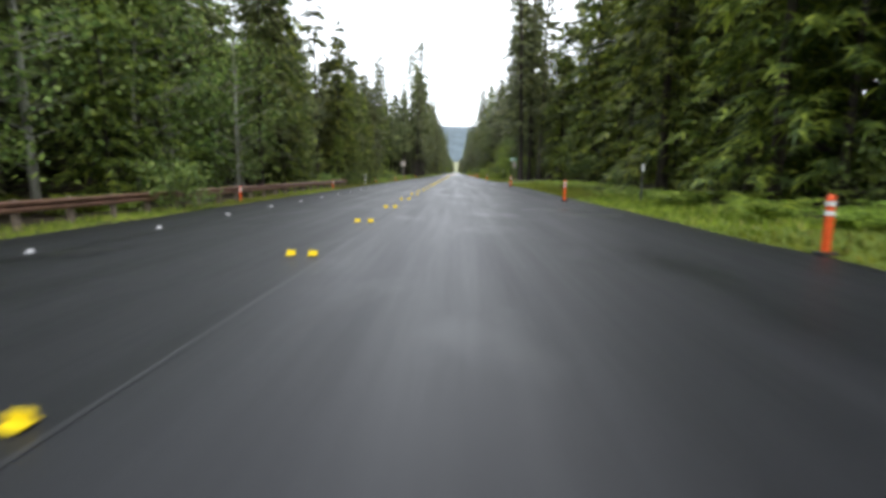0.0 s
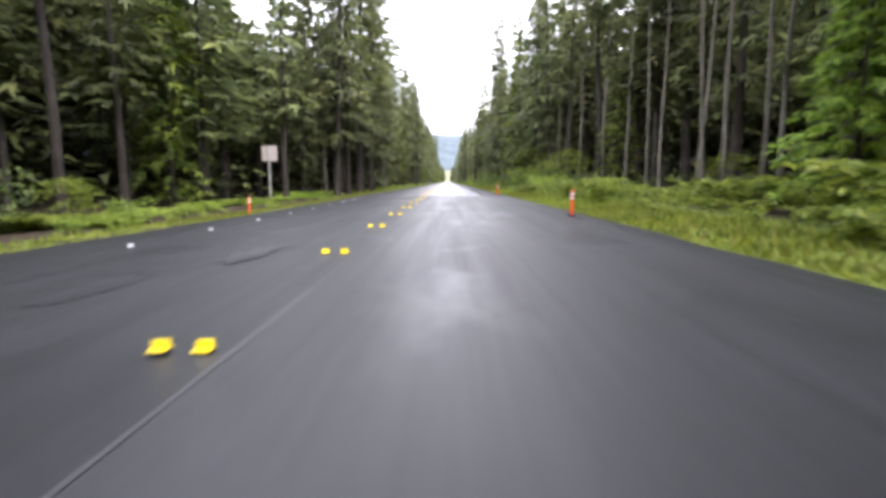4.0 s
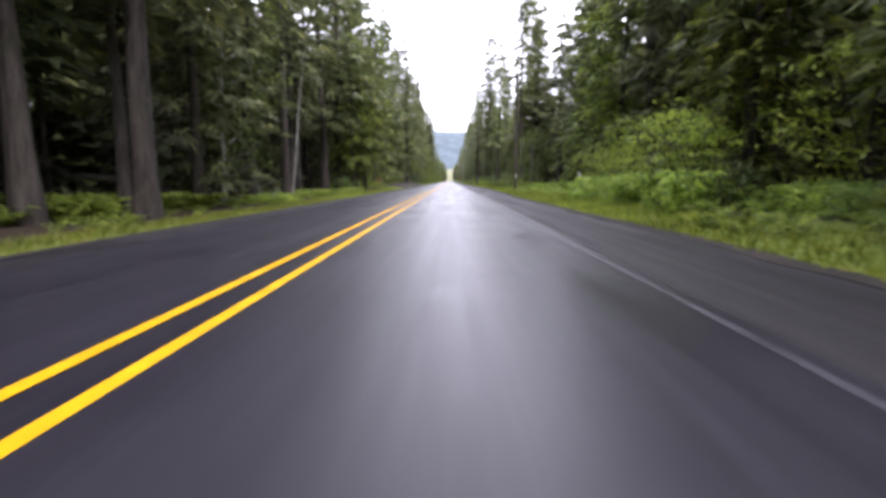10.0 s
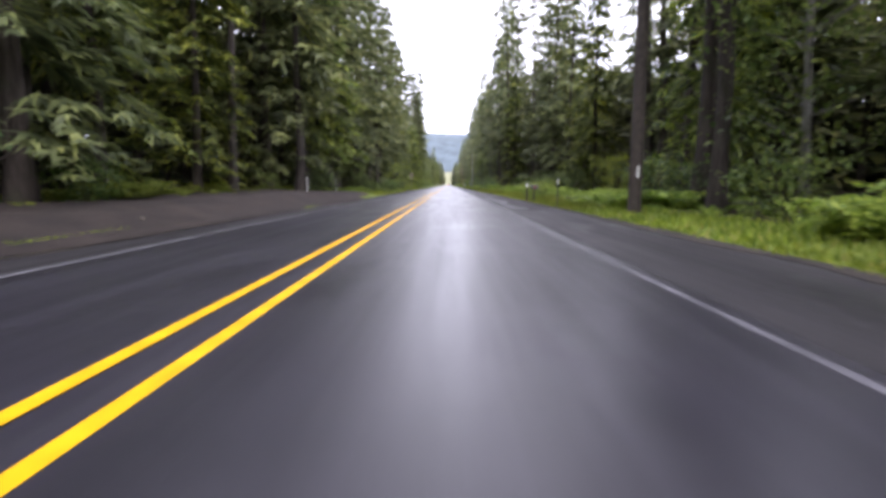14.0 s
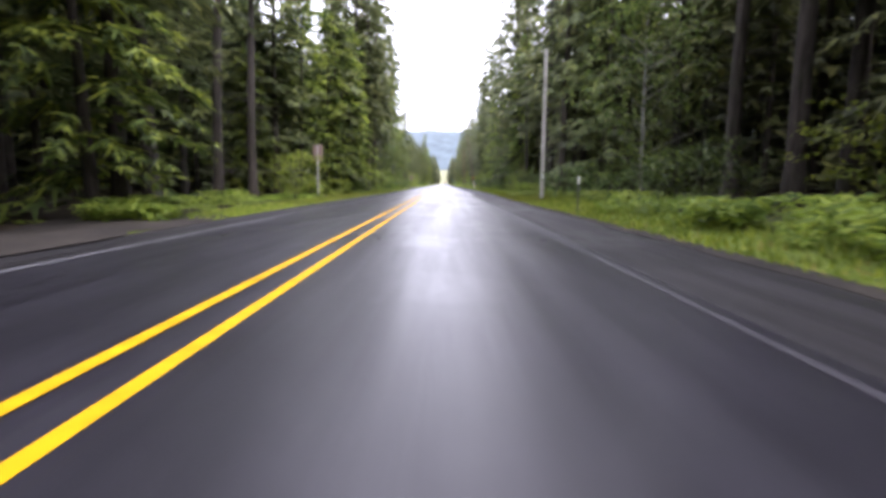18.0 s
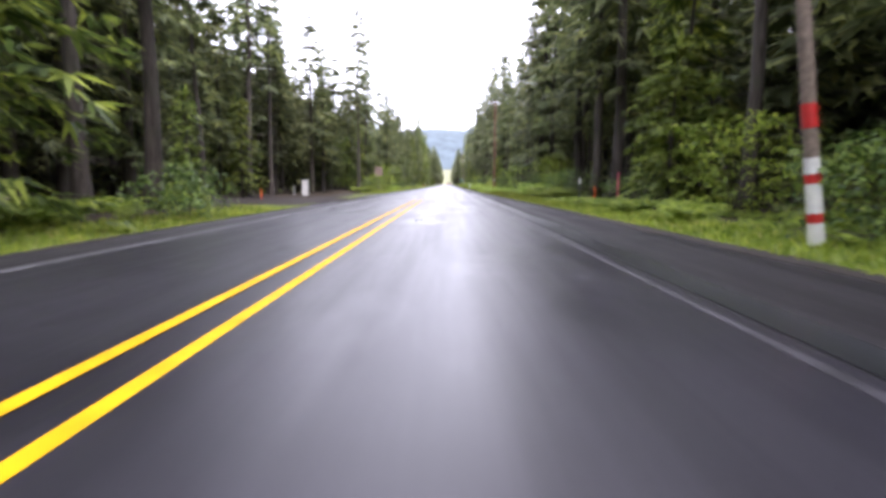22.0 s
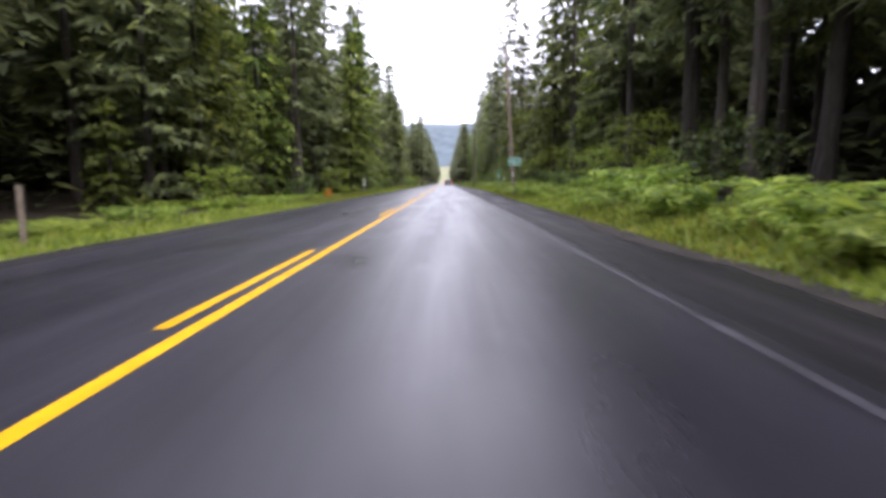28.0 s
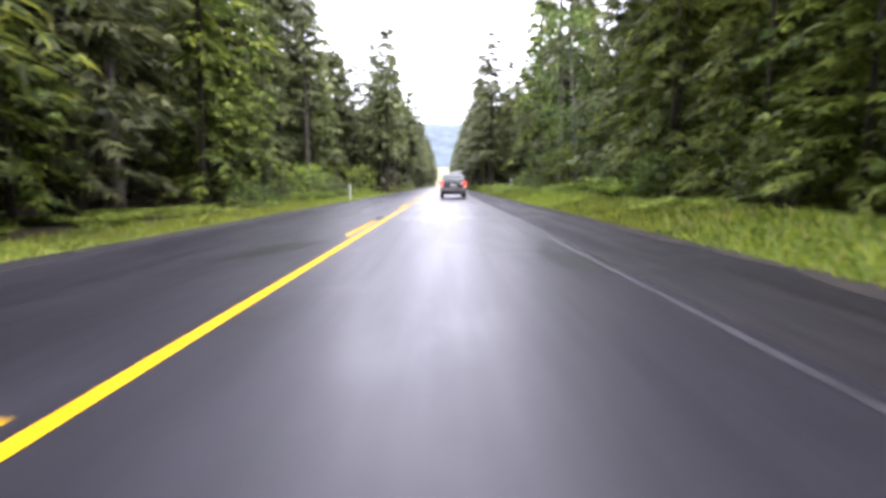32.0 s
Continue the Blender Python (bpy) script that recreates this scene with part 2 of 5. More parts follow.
M_STEEL = plain("galvanised_steel", (0.42, 0.43, 0.43), 0.45, 0.7)
M_RUST = plain("weathered_steel_rail", (0.16, 0.085, 0.055), 0.55, 0.35, 0.35, 3)
M_WOOD = plain("weathered_post_wood", (0.20, 0.155, 0.12), 0.85, 0, 0.35, 9)
M_POLE = plain("dark_treated_pole_wood", (0.066, 0.052, 0.042), 0.85, 0, 0.35, 5)
M_POLERED = plain("red_brown_pole_wood", (0.20, 0.085, 0.065), 0.8, 0, 0.3, 5)
M_GREEN = plain("green_sign_sheeting", (0.012, 0.22, 0.13), 0.4)
M_SIGNBACK = plain("brown_plywood_sign_back", (0.23, 0.165, 0.135), 0.8, 0, 0.25, 8)
M_SIGNPALE = plain("pale_sign_back", (0.50, 0.44, 0.40), 0.7, 0, 0.15, 8)
M_POSTGREY = plain("grey_sign_post", (0.42, 0.40, 0.38), 0.6)
M_RED = plain("red_band_paint", (0.55, 0.03, 0.025), 0.5)
M_BOXGREY = plain("dull_grey_mailbox_metal", (0.22, 0.21, 0.20), 0.6, 0.2, 0.2, 8)
M_POSTDARK = plain("dark_steel_post", (0.055, 0.053, 0.05), 0.6)
M_GRAVEL = dirt_material("wet_grey_gravel", (0.035, 0.033, 0.035), (0.08, 0.075, 0.076))
M_CONC = plain("pale_concrete_box", (0.50, 0.49, 0.46), 0.8, 0, 0.2, 5)
M_BLACK = plain("black_paint", (0.02, 0.02, 0.02), 0.5)
M_BLUEPINK = plain("pink_survey_ribbon", (0.75, 0.12, 0.2), 0.6)


# ---- building helpers ----
def mesh(name, verts, faces, mat, smooth=False):
    me = bpy.data.meshes.new(name)
    me.from_pydata([tuple(v) for v in verts], [], faces)
    me.materials.append(mat)
    if smooth:
        me.polygons.foreach_set("use_smooth", [True] * len(me.polygons))
    me.update()
    return me


def part(name, bm, mat, parent=None, label=""):
    """One mesh object from a bmesh, under its thing."""
    me = bpy.data.meshes.new(name)
    bm.normal_update()
    bm.to_mesh(me)
    bm.free()
    me.materials.append(mat)
    ob = new(name, me)
    ob.parent = parent
    return tagged(ob, label)


def part_mesh(name, me, parent=None, label=""):
    ob = new(name, me)
    ob.parent = parent
    return tagged(ob, label)


def thing(name, m, label, category, group="", kind=""):
    ob = new(name)
    ob.empty_display_size = 0.2
    ob.matrix_world = m
    return tagged(ob, label, category, group, kind)


def box(bm, cx, cy, cz, sx, sy, sz, bev=0.0):
    r = bmesh.ops.create_cube(bm, size=1)
    vs = r["verts"]
    bmesh.ops.scale(bm, vec=(sx, sy, sz), verts=vs)
    bmesh.ops.translate(bm, vec=(cx, cy, cz), verts=vs)
    if bev > 0:
        es = list({e for v in vs for e in v.link_edges})
        bmesh.ops.bevel(bm, geom=es, offset=bev, segments=2, affect="EDGES", profile=0.6)


def tube(bm, p, q, r0, r1, seg=10, cap=True):
    p, q = Vector(p), Vector(q)
    d = q - p
    r = bmesh.ops.create_cone(bm, cap_ends=cap, segments=seg, radius1=r0, radius2=r1, depth=d.length)
    bmesh.ops.transform(bm, matrix=Matrix.Translation((p + q) / 2) @ d.to_track_quat("Z", "Y").to_matrix().to_4x4(), verts=r["verts"])


def table(y, rows):
    """Straight lines between (y, value) rows."""
    return float(np.interp(y, [r[0] for r in rows], [r[1] for r in rows]))


def wob(y, k, amp):
    return amp * noise.noise(Vector((y * 0.35, k * 7.3, 0.5))) + 0.5 * amp * noise.noise(Vector((y * 1.7, k * 3.1, 4.5)))


# ---- the lie of the land: y runs along the road, x = 0 is the right-hand yellow line ----
LEFT_EDGE = [(-60, -7.71), (60, -7.96), (110, -7.71), (135, -6.39), (230, -5.27), (300, -5.42), (480, -5.57), (530, -5.12), (606, -6.19), (640, -5.57), (704, -4.83), (1300, -4.83)]
FALL = [(-60, 0.065), (120, 0.065), (150, 0.039), (1300, 0.039)]  # how steeply the left lane falls away
RIGHT_EDGE = [(-60, 6.3), (30, 6.2), (80, 5.6), (104, 5.5), (204, 5.6), (229, 6.1), (279, 5.8), (305, 6.4), (381, 6.15), (453, 5.7), (480, 5.7), (504, 6.3), (554, 6.4), (603, 5.5), (703, 5.2), (729, 5.5), (757, 6.2), (776, 6.2), (800, 5.8), (1300, 5.5)]
BANK_R = [(-60, 0.12), (150, 0.15), (250, 0.2), (480, 0.2), (520, 0.2), (545, 0.06), (575, 0.06), (640, 0.3), (700, 0.5), (1300, 0.5)]
BANK_L = [(-60, -0.1), (100, -0.1), (135, -0.25), (160, -0.15), (300, -0.1), (325, 0.15), (345, 0.4), (385, 0.75), (403, 0.5), (420, 0.05), (480, 0.0), (560, 0.1), (640, 0.05), (700, 0.0), (1300, 0.0)]


def smooth(v):
    v = max(0.0, min(1.0, v))
    return v * v * (3 - 2 * v)


def crown(x, y):
    """How far the pavement lies below the driven lane: the lane on the left falls away."""
    return -table(y, FALL) * max(0.0, min(-x, 9.0) - 0.45)


def height(x, y):
    """The ground's height beside the road."""
    le, re = table(y, LEFT_EDGE), table(y, RIGHT_EDGE)
    if le <= x <= re:
        return -0.12 + crown(x, y)
    side, d = (1, x - re) if x > re else (-1, le - x)
    z = -0.03 + smooth((d - 0.1) / 2.6) * table(y, BANK_R if side > 0 else BANK_L)
    if side < 0:
        # the drive on the left dips away from the road
        z += crown(le, y) - 0.55 * smooth((d - 1.5) / 6) * smooth((y - 572) / 14) * smooth((630 - y) / 14)
    z += 0.12 * min(1.0, d / 3) * noise.noise(Vector((x * 0.3, y * 0.3, 1.0)))
    if d > 8:
        z += min(6.0, (d - 8) * 0.05)
    return z


# ---- ground, road, shoulders ----
def build_ground():
    ys = [-400, -150, -60] + list(range(-50, 900, 4)) + list(range(900, 1260, 12)) + [1300, 1500, 1900, 2600, 4200]
    offs = [0.0, 0.25, 0.6, 1.1, 1.8, 2.6, 3.8, 5.5, 8, 12, 18, 28, 45, 80, 300, 1500, 4000]
    verts, faces = [], []
    for y in ys:
        le, re = table(y, LEFT_EDGE), table(y, RIGHT_EDGE)
        xs = [le - o for o in reversed(offs)] + [le + 0.5, re - 0.5] + [re + o for o in offs]
        for x in xs:
            inside = le < x < re
            verts.append((x, y, -0.12 + crown(x, y) if inside else height(x + (0.001 if x >= re else -0.001), y) if y < 1300 else height(x, 1300) * 0.3))
    w = 2 * len(offs) + 2
    for j in range(len(ys) - 1):
        for i in range(w - 1):
            a = j * w + i
            faces.append((a, a + 1, a + 1 + w, a + w))
    ob = new("ground", mesh("ground", verts, faces, M_GROUND, True))
    return tagged(ob, "grassy verge turning to dark forest floor litter", "ground", "", "structure")


build_ground()


def strip(name, xa, xb, y0, y1, z, mat, label, step=1.0, skirt=0.14, cols=1):
    """A ribbon along the road between two edge functions, with sides going down."""
    verts, faces = [], []
    n = max(2, int((y1 - y0) / step) + 1)
    for j in range(n):
        y = y0 + (y1 - y0) * j / (n - 1)
        a, b = xa(y), xb(y)
        row = [(a, y, z - skirt + crown(a, y))] + [(a + (b - a) * i / cols, y, z + crown(a + (b - a) * i / cols, y)) for i in range(cols + 1)] + [(b, y, z - skirt + crown(b, y))]
        verts += row
    w = cols + 3
    for j in range(n - 1):
        for i in range(w - 1):
            a = j * w + i
            faces.append((a, a + 1, a + 1 + w, a + w))
    ob = new(name, mesh(name, verts, faces, mat))
    return tagged(ob, label, name.replace("_", " ") if len(name) < 14 else "road", "", "structure")


def ledge(y):
    return table(y, LEFT_EDGE) + wob(y, 1, 0.12)


def redge(y):
    return table(y, RIGHT_EDGE) + wob(y, 2, 0.16)


NEW_END = 135.0
strip("road", ledge, lambda y: 0.16 + wob(y, 8, 0.02), -60, NEW_END, -0.004, M_ROADNEWL, "freshly laid wet black asphalt lane", cols=4)
strip("road", lambda y: 0.14 + wob(y, 8, 0.02), redge, -60, NEW_END, 0, M_ROADNEW, "freshly laid wet black asphalt lane", cols=4)
strip("road", lambda y: -4.15, lambda y: 3.8, NEW_END, 1260, 0, M_ROAD, "wet grey two-lane asphalt road", 4.0, cols=6)
strip("shoulder", ledge, lambda y: -4.13, NEW_END, 1260, -0.006, M_SHOULDER, "dark worn asphalt road shoulder")
strip("shoulder", lambda y: 3.8 - 0.02, redge, NEW_END, 495, -0.006, M_SHOULDER, "dark worn gravelly asphalt road shoulder")
strip("shoulder", lambda y: 3.8 - 0.02 + wob(y, 14, 0.015), redge, 495, 1260, -0.006, M_SHOULDERDARK, "very dark gritty asphalt road shoulder")
# side road on the right, ahead of the street sign
strip("side_road", lambda y: 5.0 + 0 * y, lambda y: 16 + wob(y, 5, 0.5), 44, 56.5, 0.006, M_ROADNEW, "wet asphalt mouth of a side road", 0.8)


def patch(name, cx, cy, rx, ry, z, mat, label, seed, kind="structure"):
    """A flat patch with a torn outline, hugging the ground."""
    rng = random.Random(seed)
    n, rings = 40, 5

    def lie(x, y):
        le, re = ledge(y), redge(y)
        return z + (crown(x, y) if le < x < re else max(height(x, y), crown(x, y) - 0.05 if le - 0.4 < x < re + 0.4 else -9))

    verts = [(cx, cy, lie(cx, cy))]
    ks = [1 + 0.55 * noise.noise(Vector((math.cos(2 * math.pi * i / n) * 2, math.sin(2 * math.pi * i / n) * 2, seed))) + rng.uniform(-0.09, 0.09) for i in range(n)]
    for q in range(1, rings + 1):
        for i in range(n):
            a, k = 2 * math.pi * i / n, 1 + (ks[i] - 1) * q / rings
            x, y = cx + rx * k * q / rings * math.cos(a), cy + ry * k * q / rings * math.sin(a)
            verts.append((x, y, lie(x, y)))
    faces = [(0, 1 + i, 1 + (i + 1) % n) for i in range(n)]
    faces += [(1 + (q - 1) * n + i, 1 + q * n + i, 1 + q * n + (i + 1) % n, 1 + (q - 1) * n + (i + 1) % n) for q in range(1, rings) for i in range(n)]
    ob = new(name, mesh(name, verts, faces, mat))
    return tagged(ob, label, "ground", "", kind)


patch("dirt_drive", -9.3, 339, 4.2, 15, 0.03, M_DIRT, "bare red-brown dirt pull-off", 3)
patch("dirt_drive", -8.8, 364, 3.6, 17, 0.026, M_DIRT, "bare dark brown dirt between the pull-offs", 14)
patch("dirt_drive", -9.0, 388, 4.0, 16, 0.03, M_DIRT, "bare red-brown dirt pull-off", 4)
patch("dirt_drive", -13.2, 598, 5.5, 15, 0.03, M_DIRT, "bare brown dirt driveway dipping from the road", 15)
patch("dirt_drive", -9.4, 583, 4.4, 9, 0.03, M_DIRT, "bare brown dirt driveway mouth", 5)
patch("dirt_drive", -7.2, 205.5, 2.6, 5.5, 0.03, M_DIRT, "bare brown dirt pull-off", 6)
patch("litter_bed", -7.9, 460, 2.3, 8, 0.03, M_LITTER, "dark needle litter beside the lane", 62)
patch("litter_bed", 10.4, 61, 2.5, 9, 0.03, M_LITTER, "dark needle litter under the roadside firs", 61)

for k, (px, py, prx, pry) in enumerate(((-4.0, 7.6, 0.75, 0.45), (4.4, 14.5, 0.9, 0.5), (4.9, 12.6, 0.7, 0.6), (-1.5, 105.5, 0.3, 0.9), (-2.3, 103.2, 0.25, 0.8), (4.2, 88, 0.7, 1.0), (5.0, 47, 0.5, 1.6), (-5.6, 66, 0.5, 1.1))):
    patch("oil_patch", px, py, prx, pry, 0.004, M_WETPATCH, "dark oily wet patch on the asphalt", 30 + k)
# small pale patches painted as sky reflections on the wet lane
for k, (px, py, prx, pry) in enumerate(((0.55, 530.8, 0.10, 0.5), (0.75, 531.9, 0.12, 0.5), (1.95, 205.0, 0.13, 0.25))):
    patch("grit_smear", px, py, prx, pry, 0.006, M_SKYGLINT, "pale patch painted where the wet asphalt reflects the sky", 50 + k)
patch("dirt_drive", 6.9, 783.5, 1.5, 5.5, 0.012, M_LITTER, "bare dark brown dirt beside the asphalt", 8)


def torn(y):
    """The broken outer rim of the lane beside the gravel."""
    return 4.12 + wob(y * 1.6, 31, 0.16) + wob(y * 5, 32, 0.07)


strip("gravel_apron", torn, lambda y: redge(y) - 0.5, 369, 390, 0.007, M_GRAVEL, "wet grey gravel apron beside the torn lane edge", 0.25, 0.02, 3)
strip("wet_rut", lambda y: torn(y) + 0.01, lambda y: torn(y) + 0.25 + 0.5 * abs(math.sin(y * 0.31)) + wob(y * 2, 33, 0.18), 370, 388.5, 0.011, M_WETPATCH, "dark wet rut along the torn lane edge", 0.25, 0.004, 2)
_r = random.Random(91)
_v, _f = [], []
for _k in range(420):
    _y = _r.uniform(369.5, 389.5)
    _x, _q = _r.uniform(torn(_y) + 0.1, redge(_y)), _r.uniform(0.012, 0.04)
    _a, _i = _r.uniform(0, 6.28), len(_v)
    _v += [(_x + _q * math.cos(_a + 1.57 * j) * _r.uniform(0.7, 1.3), _y + _q * math.sin(_a + 1.57 * j), 0.0) for j in range(4)] + [(_x, _y, 0.004 + _q * 0.8)]
    _f += [(_i + j, _i + (j + 1) % 4, _i + 4) for j in range(4)]
tagged(new("loose_stones", mesh("loose_stones", _v, _f, M_GRAVEL)), "loose wet grey stones on the gravel apron", "stones", "", "stuff")
strip("seam_strip", lambda y: 3.84 + wob(y, 21, 0.05), lambda y: 4.3 + wob(y, 22, 0.12), 495, 606, 0.003, M_WETPATCH, "dark patched strip between lane and shoulder", 1.0, 0.02)
# brown needle litter and grit along the pavement's rims
strip("litter_rim", lambda y: redge(y) - 0.26 + wob(y * 1.3, 11, 0.2), lambda y: redge(y) + 0.2, NEW_END, 1260, 0.004, M_LITTER, "brown needle litter on the pavement rim", 1.0, 0.10)
strip("litter_rim", lambda y: ledge(y) - 0.12, lambda y: ledge(y) + 0.12 + wob(y * 1.3, 12, 0.12), NEW_END, 1260, 0.004, M_LITTER, "brown needle litter on the pavement rim", 1.0, 0.10)

# ---- road paint ----
DS, DD = 0.424, 0.23


def line(x, y0, y1, w, mat, label, z=0.004, ragged=0.004):
    n = max(2, int((y1 - y0) / 1.5) + 1)
    verts, faces = [], []
    for j in range(n):
        y = y0 + (y1 - y0) * j / (n - 1)
        a, b = x - w / 2 + wob(y * 3, 3, ragged), x + w / 2 + wob(y * 3, 4, ragged)
        verts += [(a, y, z + crown(a, y)), (b, y, z + crown(b, y))]
    faces = [(2 * j, 2 * j + 1, 2 * j + 3, 2 * j + 2) for j in range(n - 1)]
    ob = new("road_line", mesh("road_line", verts, faces, mat))
    return tagged(ob, label, "road line", "road lines", "structure")


line(0.16, -55, NEW_END, 0.04, M_JOINT, "pale joint between the two asphalt lanes", ragged=0.03)
line(0, 137, 580.5, 0.11, M_YELLOW, "solid yellow centre line")
line(-DS, 137, 580.5, 0.11, M_YELLOW, "solid yellow centre line")
line(0, 609, 1255, 0.115, M_YELLOW, "solid yellow centre line")
line(-DS, 609, 631, 0.11, M_YELLOW, "solid yellow centre line")
for k in range(-5, 46):
    line(-DD, 703.3 + 12.19 * k, 707.5 + 12.19 * k, 0.10, M_YELLOW, "short yellow passing dash")
for y0, y1, wm in ((140, 316, M_WHITE), (316.5, 402, M_WHITEDIM), (402.5, 715, M_WHITE), (715.5, 1255, M_WHITEGONE)):
    line(3.62, y0, y1, 0.085, wm, "faded white edge line", ragged=0.02)
for y0, y1, wm in ((140, 300, M_WHITE), (301, 400, M_WHITEMID), (401, 440, M_WHITE), (441, 475, M_WHITEMID), (476, 540, M_WHITE), (541, 591, M_WHITEMID), (612, 640, M_WHITEMID), (641, 1255, M_WHITE)):
    line(-3.95, y0, y1, 0.06, wm, "faded white edge line", ragged=0.02)
line(-5.3, 582.7, 585.8, 0.10, M_WHITENEW, "short bright white line at the driveway mouth")
line(5.95, 56.5, 59.6, 0.11, M_WHITENEW, "short new white edge line", z=0.03)


# temporary stick-on lane markers on the new asphalt
def lane_marker(x, y, mat, label, w=0.11, h=0.05):
    bm = bmesh.new()
    box(bm, 0, 0, 0.006, w, 0.10, 0.012, 0.003)
    t = thing("lane_marker", pose(x, y, crown(x, y)), label, "lane marker", "lane markers")
    part("base", bm, mat, t)
    bm = bmesh.new()
    box(bm, 0, 0.02, 0.012 + h / 2, w, 0.012, h, 0.004)
    part("upright_tab", bm, mat, t)
    return t


y_mark = lane_marker(-0.02, 1.9, M_MARKER, "small yellow plastic stick-on lane marker")
for k in range(-3, 31):
    for x in (-0.02, -0.285):
        if (k, x) != (0, -0.02):
            copy_thing(y_mark, pose(x, 1.9 + 4.3 * k, crown(x, 60)))
w_mark = lane_marker(-4.89, 7.9, M_MARKERWHITE, "small white plastic stick-on lane marker", 0.11)
for k in range(1, 36):
    copy_thing(w_mark, pose(-4.89, 7.9 + 3.58 * k, crown(-4.89, 7.9 + 3.58 * k)))


# ---- plants ----
class Leaves:
    """Collects pointed four-cornered leaves and sprays."""

    def __init__(self):
        self.v, self.f = [], []

    def leaf(self, b, d, s, length, width, bend=0.0):
        i = len(self.v)
        mid = b + d * (length * 0.42)
        tip = b + d * length
        tip.z -= bend * length
        self.v += [b, mid + s * width, tip, mid - s * width]
        self.f.append((i, i + 1, i + 2, i + 3))

    def needle(self, b, d, s, length, width, bend=0.0):
        i = len(self.v)
        tip = b + d * length
        tip.z -= bend * length
        self.v += [b + s * width + d * (length * 0.2), tip, b - s * width]
        self.f.append((i, i + 1, i + 2))

    def spray(self, b, d, s, length, width, rng, n=3):
        """A feathery twig of three drooping needle sprays."""
        w = width * rng.uniform(0.75, 1.2) * 0.36
        turn = rng.uniform(0.45, 0.8)
        for a, k in ((-turn, 0.78), (rng.uniform(-0.12, 0.12), 1.1), (turn, 0.78)):
            c, e = math.cos(a), math.sin(a)
            self.needle(b + d * (length * rng.uniform(0, 0.2)), d * c + s * e, s * c - d * e, length * k, w, rng.uniform(0.05, 0.28))


def trunk_mesh(rng, H, r, zbare, name="trunk", mat=None, dead=10, lean=0.02, seg=9, reach=1.0):
    rings = 9
    verts, faces = [], []
    bx, by = rng.uniform(-lean, lean), rng.uniform(-lean, lean)
    for k in range(rings):
        u = k / (rings - 1)
        z = -0.4 + (H + 0.4) * u ** 1.3
        rr = r * (1 - 0.93 * u ** 1.1) * (1.35 if k == 0 else 1.0)
        ox, oy = bx * z + 0.06 * math.sin(z * 0.6 + bx * 90), by * z
        for j in range(seg):
            a = 2 * math.pi * j / seg
            q = rr * (1 + 0.10 * math.sin(3 * a + k))
            verts.append((ox + q * math.cos(a), oy + q * math.sin(a), z))
    for k in range(rings - 1):
        for j in range(seg):
            a, b = k * seg + j, k * seg + (j + 1) % seg
            faces.append((a, b, b + seg, a + seg))
    for _ in range(dead):
        z = rng.uniform(1.2, max(2.0, zbare))
        a = rng.uniform(0, 6.28)
        L = rng.uniform(0.6, 2.0) * reach
        d = Vector((math.cos(a), math.sin(a), rng.uniform(-0.35, 0.15)))
        s = Vector((-d.y, d.x, 0)) * 0.018
        up = Vector((0, 0, 0.02))
        p = Vector((bx * z, by * z, z))
        m = p + d * L * 0.55
        q = p + d * L + Vector((0, 0, rng.uniform(-0.35, 0.1)))
        i = len(verts)
        verts += [p + s, p - s, p + up, m + s * 0.7, m - s * 0.7, m + up * 0.7, q]
        faces += [(i, i + 1, i + 4, i + 3), (i + 1, i + 2, i + 5, i + 4), (i + 2, i, i + 3, i + 5), (i + 3, i + 4, i + 6), (i + 4, i + 5, i + 6), (i + 5, i + 3, i + 6)]
    return mesh(name, verts, faces, mat or M_BARK, True)


